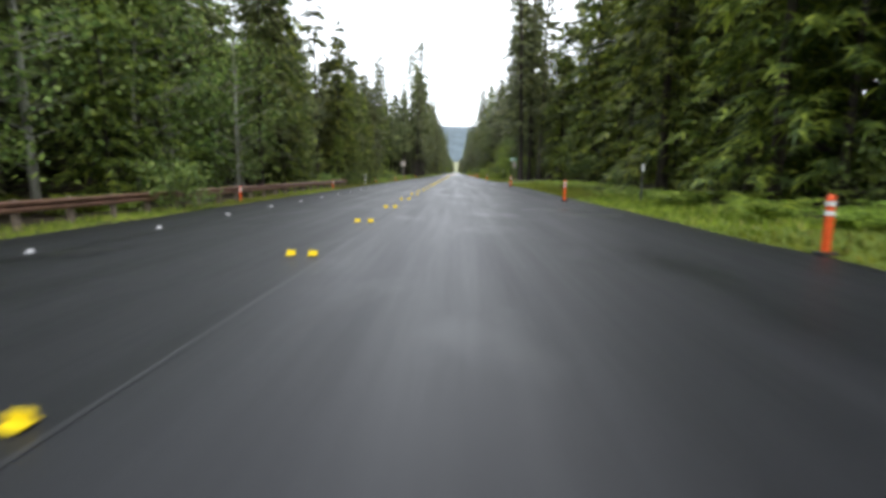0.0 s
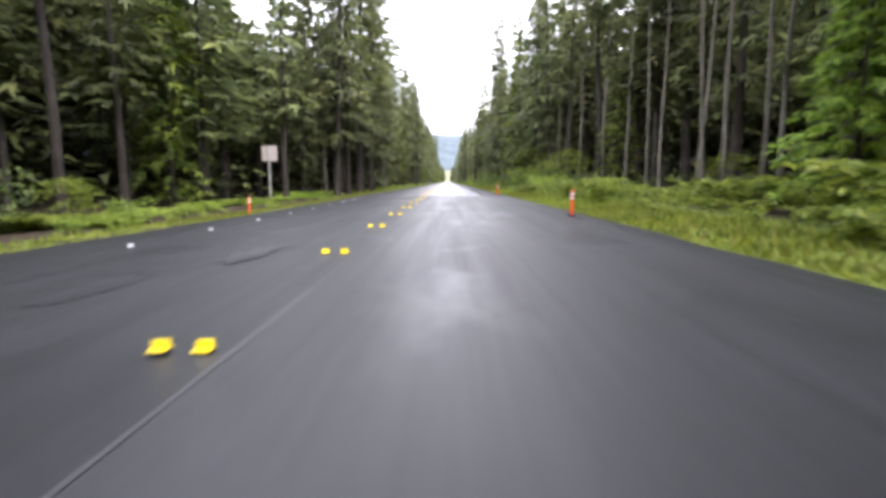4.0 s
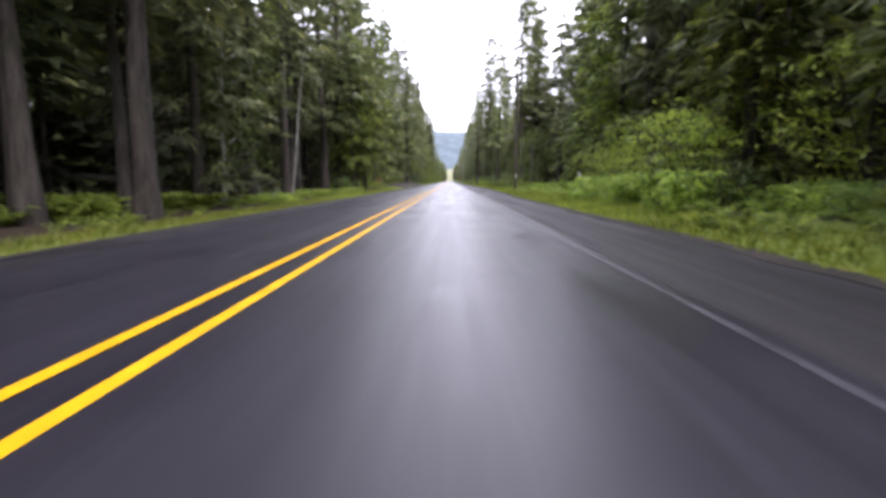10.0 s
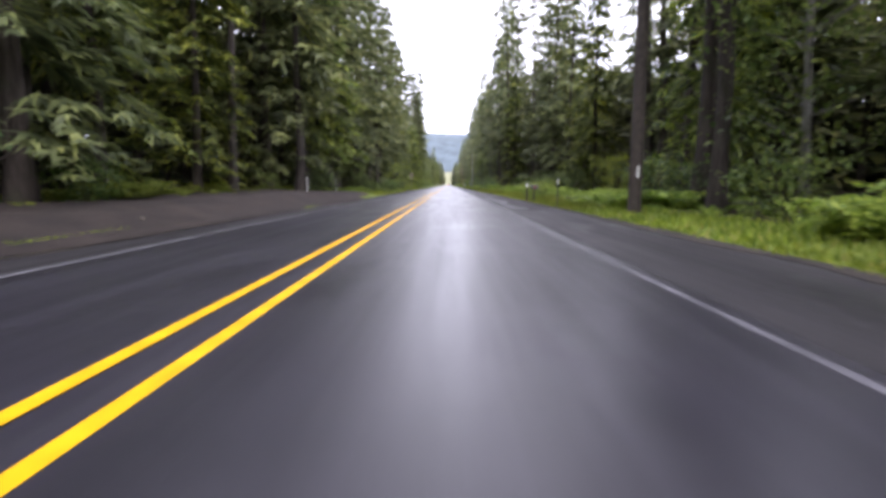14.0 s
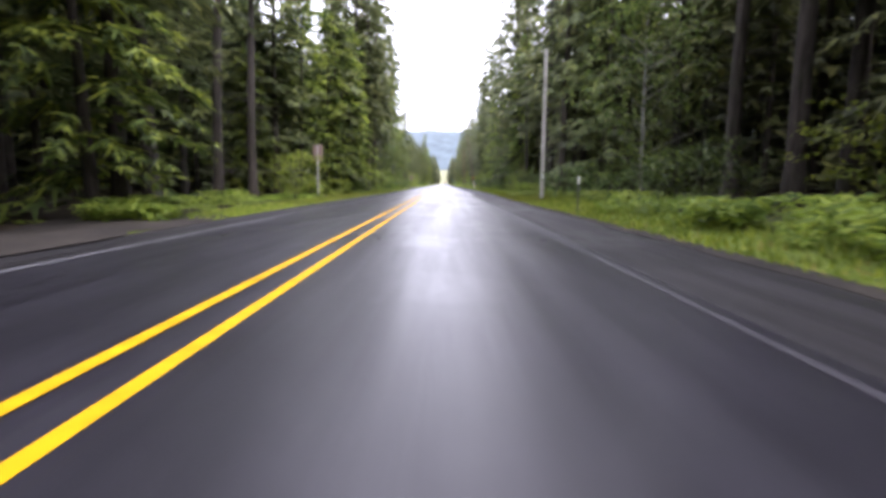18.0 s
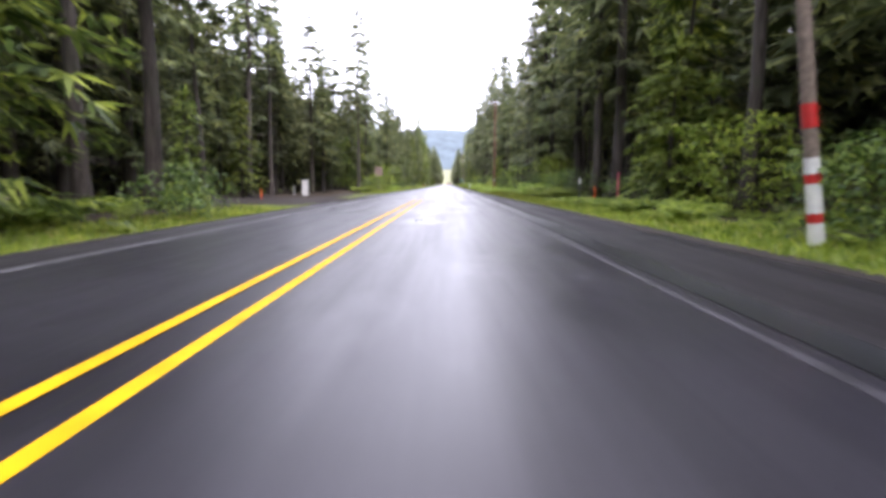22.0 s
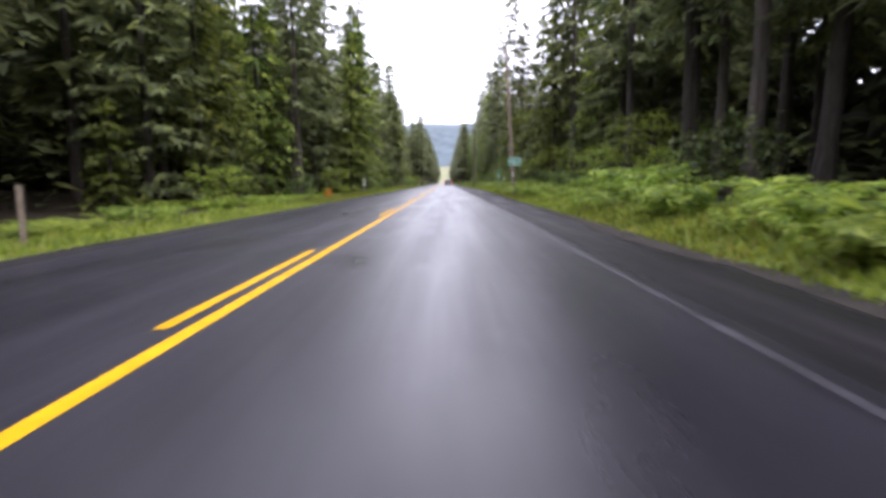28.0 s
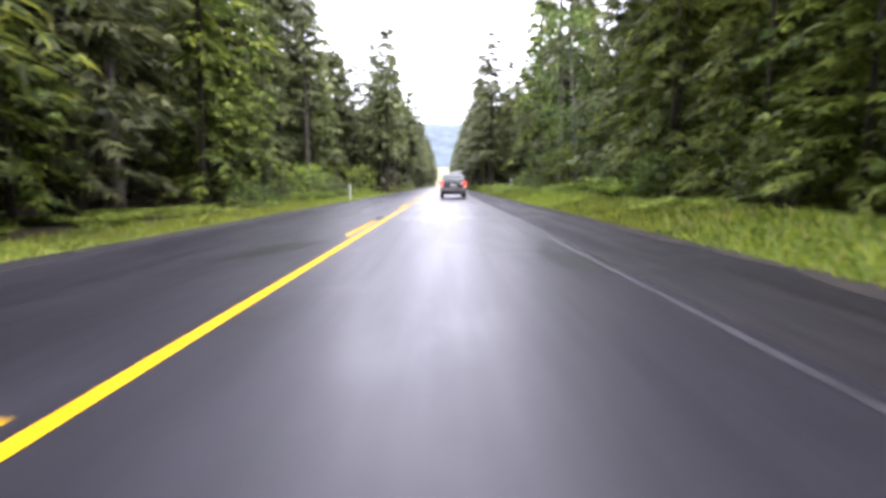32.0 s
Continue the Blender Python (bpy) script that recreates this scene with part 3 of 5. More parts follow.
def conifer_leaves(L, rng, H, zb, spread, whorls, per, twigs, droop=0.25, origin=(0, 0), fine=True, top=0.15, gap=0.12):
    """Boughs in loose whorls, each with feathery side sprays."""
    ox, oy = origin
    for w in range(whorls):
        u = (w + rng.uniform(-0.3, 0.3)) / whorls
        u = max(0, min(0.985, u))
        z0 = zb + (H - zb) * u
        prof = (1 - u) ** 0.75 * (0.55 + 0.45 * min(1, u * 6 + 0.25)) + top * (1 - u) * 0.3
        for k in range(per):
            if rng.random() < gap:
                continue
            a = 2 * math.pi * (k + rng.uniform(-0.4, 0.4)) / per + w * 1.9
            length = spread * prof * rng.uniform(0.65, 1.2) + 0.25
            d = Vector((math.cos(a), math.sin(a), 0))
            s = Vector((-d.y, d.x, 0))
            z = z0 + rng.uniform(-0.4, 0.4) * (H - zb) / whorls
            rise, fall = rng.uniform(0.05, 0.3) * (0.3 + u), droop * rng.uniform(0.7, 1.5)
            n = max(3, int(twigs * (0.5 + 0.5 * length / spread)))
            size = 1.0
            if fine:
                # close boughs low down are finer, the high crown coarser
                low = smooth((11.0 - z) / 5.0)
                n = int(n * (0.9 + 2.8 * low) + 0.5)
                size = (1.05 - 0.63 * low) * (1 if H > 12 else 0.8)
            for t in range(n):
                if fine and rng.random() < 0.1:
                    continue
                v = 0.2 + 0.78 * (t + 0.5 + rng.uniform(-0.6, 0.6)) / n
                p = Vector((ox, oy, z)) + d * (length * v) + Vector((0, 0, length * (rise * v - fall * v * v)))
                p += s * rng.uniform(-0.07, 0.07) * length * v + Vector((0, 0, rng.uniform(-0.05, 0.05) * length))
                tl = (0.20 * spread + 0.22 * length) * (1.15 - 0.75 * v) * rng.uniform(0.5, 1.4) * size + 0.12
                for sg in (-1, 1):
                    dd = (d * rng.uniform(0.35, 1.1) + s * sg * rng.uniform(0.3, 1.0) + Vector((0, 0, rng.uniform(-0.75, 0.12)))).normalized()
                    ss = dd.cross(Vector((0, 0, 1))).normalized()
                    ss = (ss + Vector((0, 0, rng.uniform(-0.35, 0.35)))).normalized()
                    if fine:
                        L.spray(p, dd, ss, tl * 1.15, tl * 0.40, rng, 3)
                    else:
                        for tw in (-0.3, 0.32):
                            L.needle(p, (dd + ss * tw).normalized(), (ss - dd * tw).normalized(), tl * 1.3, tl * 0.23, 0.15)
            p = Vector((ox, oy, z)) + d * (length * 0.93) + Vector((0, 0, length * (rise - fall)))
            if fine:
                for q in range(3):
                    L.spray(p - d * (0.12 * q * length * 0.4), (d + s * rng.uniform(-0.5, 0.5) + Vector((0, 0, rng.uniform(-0.5, 0)))).normalized(), s, 0.2 + 0.07 * length, 0.10 + 0.02 * length, rng, 3)
    top_p = Vector((ox, oy, H - 1.2))
    for k in range(5):
        a = k * 1.26
        L.leaf(top_p, Vector((math.cos(a) * 0.25, math.sin(a) * 0.25, 1)).normalized(), Vector((-math.sin(a), math.cos(a), 0)), 1.4, 0.16)


def conifer(name, seed, H, zb, r, spread, whorls, per, twigs, mat, label, droop=0.25, dead=10, gap=0.12, bark=None, reach=1.0):
    """A conifer: tapered trunk and a crown of drooping boughs."""
    rng = random.Random(seed)
    t = thing(name, pose(0, -300, -50), label, "tree", "roadside trees")
    part_mesh("trunk", trunk_mesh(rng, H * 0.98, r, zb, "trunk", bark or M_BARK, dead, reach=reach), t)
    L = Leaves()
    conifer_leaves(L, rng, H, zb, spread, whorls, per, twigs, droop, gap=gap)
    part_mesh("crown", mesh("crown", L.v, L.f, mat), t)
    return t


def broadleaf(name, seed, H, r, spread, zb, clumps, per, leaf, mat, label, category="tree", group="roadside trees", stems=1, bark=None, flat=0.6):
    """A broad-leaved tree or shrub: stems, limbs and a loose crown of leaf clumps."""
    rng = random.Random(seed)
    t = thing(name, pose(0, -300, -50), label, category, group)
    bm = bmesh.new()
    L = Leaves()
    ends = []
    for k in range(stems):
        a = rng.uniform(0, 6.28)
        tilt = rng.uniform(0.02, 0.12) if stems == 1 else rng.uniform(0.15, 0.55)
        base = Vector((rng.uniform(-0.1, 0.1), rng.uniform(-0.1, 0.1), -0.2))
        mid = base + Vector((math.cos(a) * tilt * H * 0.4, math.sin(a) * tilt * H * 0.4, H * 0.5))
        top = mid + Vector((rng.uniform(-0.15, 0.15) * H + math.cos(a) * tilt * H * 0.4, rng.uniform(-0.1, 0.1) * H + math.sin(a) * tilt * H * 0.4, H * 0.42))
        tube(bm, base, mid, r, r * 0.65, 7)
        tube(bm, mid, top, r * 0.65, r * 0.15, 6)
        ends.append((base, mid, top))
        if stems > 1:
            part("stem", bm, bark or M_BARKSTEM, t)
            bm = bmesh.new()
    for c in range(clumps):
        base, mid, top = ends[c % stems]
        u = rng.uniform(0, 1)
        z = zb + (H - zb) * u
        axis = mid.lerp(top, min(1, max(0, (z - mid.z) / max(0.1, top.z - mid.z)))) if z > mid.z else base.lerp(mid, max(0, (z - base.z) / (mid.z - base.z)))
        a = rng.uniform(0, 6.28)
        rad = spread * (0.35 + 0.65 * math.sin(math.pi * (0.12 + 0.8 * u))) * rng.uniform(0.35, 1.05)
        q = Vector((axis.x + rad * math.cos(a), axis.y + rad * math.sin(a), z + rng.uniform(-0.2, 0.2)))
        if c % 3 == 0 and stems == 1:
            s = Vector((axis.x, axis.y, max(0.2, z - rad * 0.5)))
            tube(bm, s, q, max(0.008, r * 0.18), 0.006, 5, False)
        size = spread * rng.uniform(0.20, 0.36)
        for _ in range(per):
            o = Vector((rng.gauss(0, 1), rng.gauss(0, 1), rng.gauss(0, flat))) * size * 0.55
            d = Vector((rng.uniform(-1, 1), rng.uniform(-1, 1), rng.uniform(-0.7, 0.25))).normalized()
            s = d.cross(Vector((rng.uniform(-0.4, 0.4), rng.uniform(-0.4, 0.4), 1))).normalized()
            k = leaf * rng.uniform(0.6, 1.4)
            if leaf < 0.15:
                L.needle(q + o, d, s, k * 1.1, k * 0.36, 0.15)
            else:
                L.leaf(q + o, d, s, k, k * 0.36, 0.15)
    if stems == 1:
        part("trunk", bm, bark or M_BARKGREY, t)
    else:
        bm.free()
    part_mesh("crown", mesh("crown", L.v, L.f, mat), t)
    return t


KINDS = {
    "edge": [conifer("fir_tree", 11, 25, 1.6, 0.30, 3.6, 24, 7, 4, M_FIR, "tall dark green fir with boughs nearly to the ground"),
             conifer("fir_tree", 12, 22, 2.2, 0.27, 3.2, 22, 7, 4, M_FIR, "dark green fir with low drooping boughs", 0.35),
             conifer("hemlock_tree", 13, 21, 1.3, 0.25, 3.4, 22, 7, 4, M_HEM, "green hemlock with drooping bright-tipped boughs", 0.5),
             conifer("hemlock_tree", 14, 17, 1.0, 0.20, 2.9, 19, 7, 4, M_HEM, "mid-height hemlock with layered bright-tipped boughs", 0.42)],
    "tall": [conifer("fir_tree", 21, 29, 8.0, 0.31, 3.0, 18, 6, 4, M_FIR, "tall fir with a long bare brown trunk", 0.3, 26),
             conifer("fir_tree", 22, 27, 10.0, 0.24, 2.6, 16, 6, 4, M_FIR, "slender fir with a bare trunk and high crown", 0.3, 30),
             conifer("fir_tree", 23, 31, 6.0, 0.34, 3.6, 20, 6, 4, M_FIR, "large fir with a thick furrowed trunk", 0.35, 22)],
    "pole": [conifer("slender_tree", 74, 21, 12.5, 0.13, 2.0, 10, 5, 4, M_FIR, "slender tree with a pale bare trunk and thin crown", 0.3, 14, 0.25, M_BARKPALE),
             conifer("slender_tree", 75, 18, 11.0, 0.10, 1.8, 9, 5, 4, M_FIR, "thin pale-barked tree with a sparse high crown", 0.3, 10, 0.25, M_BARKPALE)],
    "old": [conifer("fir_tree", 71, 30, 7.5, 0.40, 3.8, 19, 6, 4, M_FIR, "old fir with a thick trunk and long bare lower branches", 0.4, 34, reach=2.0)],
    "high": [conifer("hemlock_tree", 15, 20, 3.4, 0.22, 3.7, 20, 7, 5, M_HEM, "tall hemlock with bright drooping boughs above a bare trunk", 0.45, 12, 0.1)],
    "young": [conifer("young_conifer", 31, 6.0, 0.5, 0.09, 1.7, 13, 6, 4, M_YOUNG, "young bright green conifer at the wood's edge", 0.3, 0),
              conifer("young_conifer", 32, 9.0, 0.6, 0.12, 2.1, 15, 6, 4, M_HEM, "young green hemlock at the wood's edge", 0.4, 0)],
    "bright": [conifer("young_conifer", 35, 6.2, 0.4, 0.09, 1.75, 15, 7, 5, M_FERN, "young conifer with vivid yellow-green new growth", 0.28, 0, 0.06)],
    "broad": [broadleaf("alder_tree", 41, 11, 0.13, 2.9, 1.5, 150, 26, 0.17, M_BROAD, "leafy green alder at the wood's edge"),
              broadleaf("alder_tree", 42, 8, 0.10, 2.6, 0.8, 130, 26, 0.16, M_BROAD, "leafy green young alder beside the road")],
    "maple": [broadleaf("vine_maple", 51, 4.2, 0.03, 2.0, 0.5, 105, 20, 0.13, M_MAPLE, "yellow-green vine maple with layered leaves", "shrub", "roadside shrubs", 4, None, 0.22),
              broadleaf("vine_maple", 52, 3.0, 0.025, 1.6, 0.3, 85, 20, 0.12, M_MAPLE, "low yellow-green vine maple bush", "shrub", "roadside shrubs", 5, None, 0.3)],
    "salal": [broadleaf("salal_shrub", 66, 2.2, 0.02, 1.5, 0.1, 95, 16, 0.14, M_SALAL, "tall dark green leafy shrub under the firs", "shrub", "roadside shrubs", 4),
              broadleaf("salal_shrub", 67, 1.6, 0.02, 1.4, 0.1, 80, 16, 0.13, M_SALAL, "dense mid-green leafy shrub at the wood's foot", "shrub", "roadside shrubs", 4)],
    "bush": [broadleaf("leafy_bush", 61, 1.5, 0.02, 1.1, 0.15, 70, 18, 0.11, M_BROAD, "rounded green leafy roadside bush", "shrub", "roadside shrubs", 5),
             broadleaf("leafy_bush", 62, 1.0, 0.02, 0.8, 0.1, 50, 16, 0.10, M_FERN, "low bright green roadside bush", "shrub", "roadside shrubs", 5)],
}
USED = set()


# how tall the wood stands along the road
TALL_L = [(-30, 0.85), (40, 0.78), (105, 0.8), (150, 0.85), (163, 1.2), (185, 1.2), (205, 1.05), (300, 1.1), (315, 1.25), (390, 1.25), (402, 1.38), (432, 1.38), (445, 1.1), (500, 1.2), (520, 1.3), (575, 1.3), (608, 1.25), (622, 0.85), (680, 0.78), (740, 0.85), (860, 0.95), (1300, 0.95)]
TALL_R = [(-30, 1.05), (140, 1.0), (380, 0.95), (470, 1.1), (600, 1.05), (760, 0.95), (860, 1.0), (1300, 1.0)]


DEEP_L = [(-30, 0.88), (148, 0.82), (165, 1.0), (440, 1.0), (470, 0.8), (500, 0.75), (520, 1.1), (570, 1.1), (606, 1.1), (622, 0.9), (680, 0.88), (740, 0.92), (860, 0.98), (1300, 0.95)]
DEEP_R = [(-30, 0.95), (80, 0.9), (100, 0.7), (140, 0.7), (160, 1.0), (330, 0.95), (350, 0.55), (425, 0.55), (445, 1.0), (600, 1.05), (740, 1.0), (780, 0.7), (860, 0.9), (1300, 1.0)]


def put(kind, i, x, y, scale=1.0, turn=0.0, dz=0.0, tilt=0.0):
    """Plant one of the kinds at a place; the first use takes the pattern tree itself."""
    ob = KINDS[kind][i]
    m = pose(x, y, height(x, y) + dz, tilt, 0, turn)
    if ob not in USED:
        USED.add(ob)
        ob.matrix_world = m
        return ob
    return copy_thing(ob, m @ Matrix.Diagonal((scale, scale, scale, 1)))


# the wood's edge along the road, each side
WOOD_L = [(-30, -13.5), (60, -13.0), (105, -12.6), (112, -15.0), (138, -15.0), (146, -10.4), (165, -9.3), (210, -10.5), (250, -9.5), (320, -12), (345, -13.0), (400, -11.5), (430, -9.0), (480, -10.5), (505, -9.0), (530, -8.8), (570, -8.8), (576, -18.5), (618, -18.5), (624, -13.5), (640, -13.5), (680, -10.0), (730, -10.5), (860, -9.5)]
WOOD_R = [(-30, 12.0), (40, 14.0), (60, 12.0), (90, 11.5), (106, 12), (110, 15.5), (132, 15.5), (140, 12), (150, 11.0), (210, 11.5), (226, 12.0), (234, 13.2), (246, 13.2), (254, 11.0), (260, 10.5), (272, 10.5), (280, 13.5), (303, 13.5), (310, 10.5), (322, 10.5), (328, 13.5), (350, 13.5), (356, 10.5), (368, 11.0), (376, 14.5), (424, 14.5), (434, 10.5), (470, 11.5), (560, 11.5), (640, 12.0), (700, 11.5), (760, 11.5), (860, 11.0)]
# share of each kind along the road: edge, tall, young, broad, maple
MIX_L = [(-30, (3, 1, 1, 4, 0)), (25, (4, 1, 1, 4, 0)), (45, (6, 2, 1, 0, 0)), (110, (6, 2, 0, 0, 0)), (135, (2, 6, 0, 0, 0)), (300, (2, 6, 0, 1, 0)), (340, (4, 3, 1, 1, 0)), (420, (5, 3, 1, 0, 1)), (520, (4, 4, 1, 1, 0)), (620, (3, 4, 1, 2, 0)), (700, (5, 2, 1, 0, 1)), (860, (5, 3, 1, 0, 0))]
MIX_R = [(-30, (5, 2, 1, 0, 0.5)), (50, (5, 2, 1, 0, 1)), (80, (3, 4, 0, 2, 1)), (98, (1, 6, 0, 1, 2)), (108, (0, 7, 0, 0, 2)), (140, (0.5, 6, 1, 0, 2)), (150, (2, 5, 1, 0, 2)), (200, (5, 2, 1, 0, 1)), (260, (3, 3, 0, 0, 2)), (330, (4, 4, 0, 1, 0)), (380, (5, 2, 1, 1, 0)), (460, (3, 5, 0, 0, 1)), (520, (4, 3, 1, 1, 1)), (600, (3, 5, 1, 0, 1)), (700, (3, 5, 0, 1, 2)), (770, (4, 2, 2, 1, 0))]
CLEAR = [(9, 14, 625, 645), (-13, -9, 645, 656), (6, 13, 40, 60), (6, 10.2, 60, 66), (-18, -5, 576, 616)]  # x0, x1, y0, y1 kept free


def share(rows, y):
    for (ya, a), (yb, b) in zip(rows, rows[1:]):
        if ya <= y <= yb:
            u = (y - ya) / (yb - ya)
            return [p + (q - p) * u for p, q in zip(a, b)]
    return rows[-1][1]


rng = random.Random(7)
NAMES = ("edge", "tall", "young", "broad", "maple")
for side, wood, mix in ((-1, WOOD_L, MIX_L), (1, WOOD_R, MIX_R)):
    y = -24.0
    while y < 862:
        w = share(mix, y)
        kind = rng.choices(NAMES, w)[0]
        x = table(y, wood) + side * (abs(rng.gauss(0, 1.3)) - 0.2)
        if kind in ("young", "maple"):
            x -= side * rng.uniform(0.3, 1.4)
        if not any(a < x < b and c < y < d for a, b, c, d in CLEAR):
            i = rng.randrange(len(KINDS[kind]))
            bare_trunks = side > 0 and 703 < y < 733 and kind in ("edge", "broad")
            put("tall" if bare_trunks else kind, i % 3 if bare_trunks else i, x, y, rng.uniform(0.82, 1.18) * table(y, TALL_L if side < 0 else TALL_R), rng.uniform(0, 360), 0, rng.uniform(-1.5, 1.5))
        y += rng.uniform(3.4, 7.2) if kind in ("edge", "tall", "broad") else rng.uniform(1.5, 4.0)

def plant(rows):
    for kind, i, x, y, s in rows:
        put(kind, i, x, y, s, 40 * i + y, 0, 0)


# trees that stand out along the new asphalt
plant((("broad", 0, -14.2, 10, 1.35), ("broad", 1, -12.6, 15, 1.3), ("broad", 0, -14.0, 19.5, 1.45), ("broad", 1, -12.8, 24, 1.25), ("broad", 0, -13.8, 29, 1.35), ("broad", 1, -12.4, 34, 1.2), ("broad", 0, -14.0, 39, 1.3),
       ("broad", 0, -13.2, 46, 1.15), ("young", 1, 11.3, 13.5, 1.25), ("edge", 2, 11.8, 18.5, 0.9), ("tall", 2, 9.3, 63.2, 0.95), ("young", 1, -9.5, 68, 0.9), ("tall", 1, 10.6, 66, 1), ("broad", 1, 11.5, 92, 0.9),
       ("broad", 0, 12.5, 96, 0.8), ("maple", 0, 11.6, 106.5, 0.8), ("bright", 0, 10.8, 110, 0.75)))
# trees that stand out along the bare-trunked stretch
plant((("tall", 1, -10.8, 199, 0.9), ("tall", 0, -10.8, 205.5, 1), ("young", 1, 10.8, 206.5, 1), ("tall", 0, 12.6, 209.5, 1), ("broad", 1, 11.2, 217, 0.55),
       ("tall", 0, -10.3, 240.5, 0.9), ("tall", 0, 9.4, 247, 0.9), ("tall", 1, -10.6, 250, 0.9), ("old", 0, -8.4, 265.9, 0.95), ("maple", 0, 11.2, 268.5, 1), ("maple", 0, 10.4, 273, 0.9),
       ("maple", 1, 9.6, 276, 0.9)))
# trees that stand out along the pull-offs
plant((("tall", 1, -10.4, 316.8, 0.95), ("tall", 2, 13, 328.6, 0.9), ("tall", 0, -10.4, 332, 0.9), ("tall", 0, 9.6, 364.5, 0.9), ("tall", 0, 10.5, 367.3, 1.2), ("old", 0, -9.6, 388.3, 0.95),
       ("tall", 0, -10, 467.4, 0.95)))
# trees that stand out along the lush stretch
plant((("tall", 0, 12.5, 483, 1), ("tall", 0, 10, 487, 1), ("tall", 1, 11.5, 489.5, 1), ("old", 0, -8.2, 516.9, 1), ("broad", 1, 11.8, 532.5, 0.9), ("broad", 0, 11.6, 538, 0.9),
       ("tall", 1, -9.5, 541.8, 0.9), ("tall", 1, -10, 544, 0.9), ("young", 1, -9, 570, 0.55), ("young", 0, 12, 570, 0.9)))
# trees that stand out along the passing stretch
plant((("maple", 1, -9.2, 623.5, 0.8), ("tall", 1, -11.4, 626, 0.95), ("bright", 0, 9.5, 635.2, 0.82), ("tall", 2, 10.9, 720, 1.0), ("tall", 0, 10.8, 715.6, 0.9), ("maple", 1, -9.6, 646, 0.9), ("maple", 0, -10.6, 655, 1.15), ("tall", 0, -9.3, 740, 0.8),
       ("tall", 0, 12.6, 745.7, 0.9), ("tall", 0, 11.6, 801.4, 1), ("edge", 3, 11, 816, 0.8), ("young", 0, 10.2, 819, 0.9), ("tall", 1, -10.9, 819.6, 0.75), ("tall", 1, -11.4, 821, 0.8),
       ("young", 1, 10.4, 823, 0.8), ("young", 0, 11, 828, 1)))
# hemlocks whose bright boughs reach towards the road
plant((("edge", 3, 10.2, 14.5, 0.95), ("edge", 2, 11.2, 25, 1.0), ("high", 0, 10.2, 233.5, 1.0), ("tall", 1, 11.2, 242, 1.0), ("high", 0, -9.8, 311, 0.9), ("high", 0, -9.4, 317.5, 0.95), ("high", 0, -11.0, 395, 1.0),
       ("high", 0, -10.4, 402, 1.0), ("high", 0, -9.4, 506, 0.9), ("edge", 3, -8.6, 758, 1.0), ("high", 0, -9.0, 765, 1.0), ("high", 0, -9.4, 813, 1.0), ("young", 0, 9.5, 813, 1.1), ("young", 1, 10.0, 817, 1.0),
       ("maple", 0, 10.0, 84, 1.3), ("broad", 1, 10.6, 87, 0.8), ("maple", 0, 9.6, 89, 1.2)))
for k, (x, y, s, tilt) in enumerate(((13.0, 138, 1.0, 0), (12.4, 131, 1.05, 1), (13.2, 129.4, 0.95, -1), (12.6, 126, 1.0, 0), (13.4, 123.5, 0.9, -6), (12.2, 120.3, 1.1, 3), (13.6, 121.5, 1.0, 1), (12.8, 117.2, 1.0, 4), (14.2, 118.5, 0.95, 0), (14.6, 113.5, 1.0, 2), (13.0, 145, 1.0, 1), (12.2, 150, 1.0, -2), (11.8, 158, 1.0, 1), (-11.0, 152, 1.0, 1), (-11.4, 163, 0.95, 0), (-10.9, 171, 1.05, 2), (-11.6, 186, 1.0, 0), (-10.8, 230, 1.0, 1), (-11.2, 246, 1.0, -1), (12.4, 238, 1.0, -3))):
    put("pole", k % 2, x, y, s, k * 47, 0, tilt)
for x, y, s in ((-11.6, 119.0, 0.6), (-11.0, 122.5, 0.55), (-11.8, 126.5, 0.6), (-10.4, 114, 0.55), (8.0, 387.5, 0.55), (8.3, 391, 0.6), (9.6, 394, 0.8), (8.6, 191, 1.2), (9.4, 193.5, 1.5), (9.0, 196, 1.3), (8.4, 187, 1.1), (9.6, 200, 1.4), (-8.8, 20, 1.3)):
    put("bush", 0 if s > 0.6 else 1, x, y, s, y * 31)


for x, y, s in ((7.0, 383.4, 0.95), (7.9, 384.8, 1.2), (8.6, 388.2, 1.0), (8.2, 393, 0.9), (8.9, 398, 1.1), (7.6, 333, 0.7), (8.8, 337.5, 0.9)):
    put("bush", 1, x, y, s, y * 17)


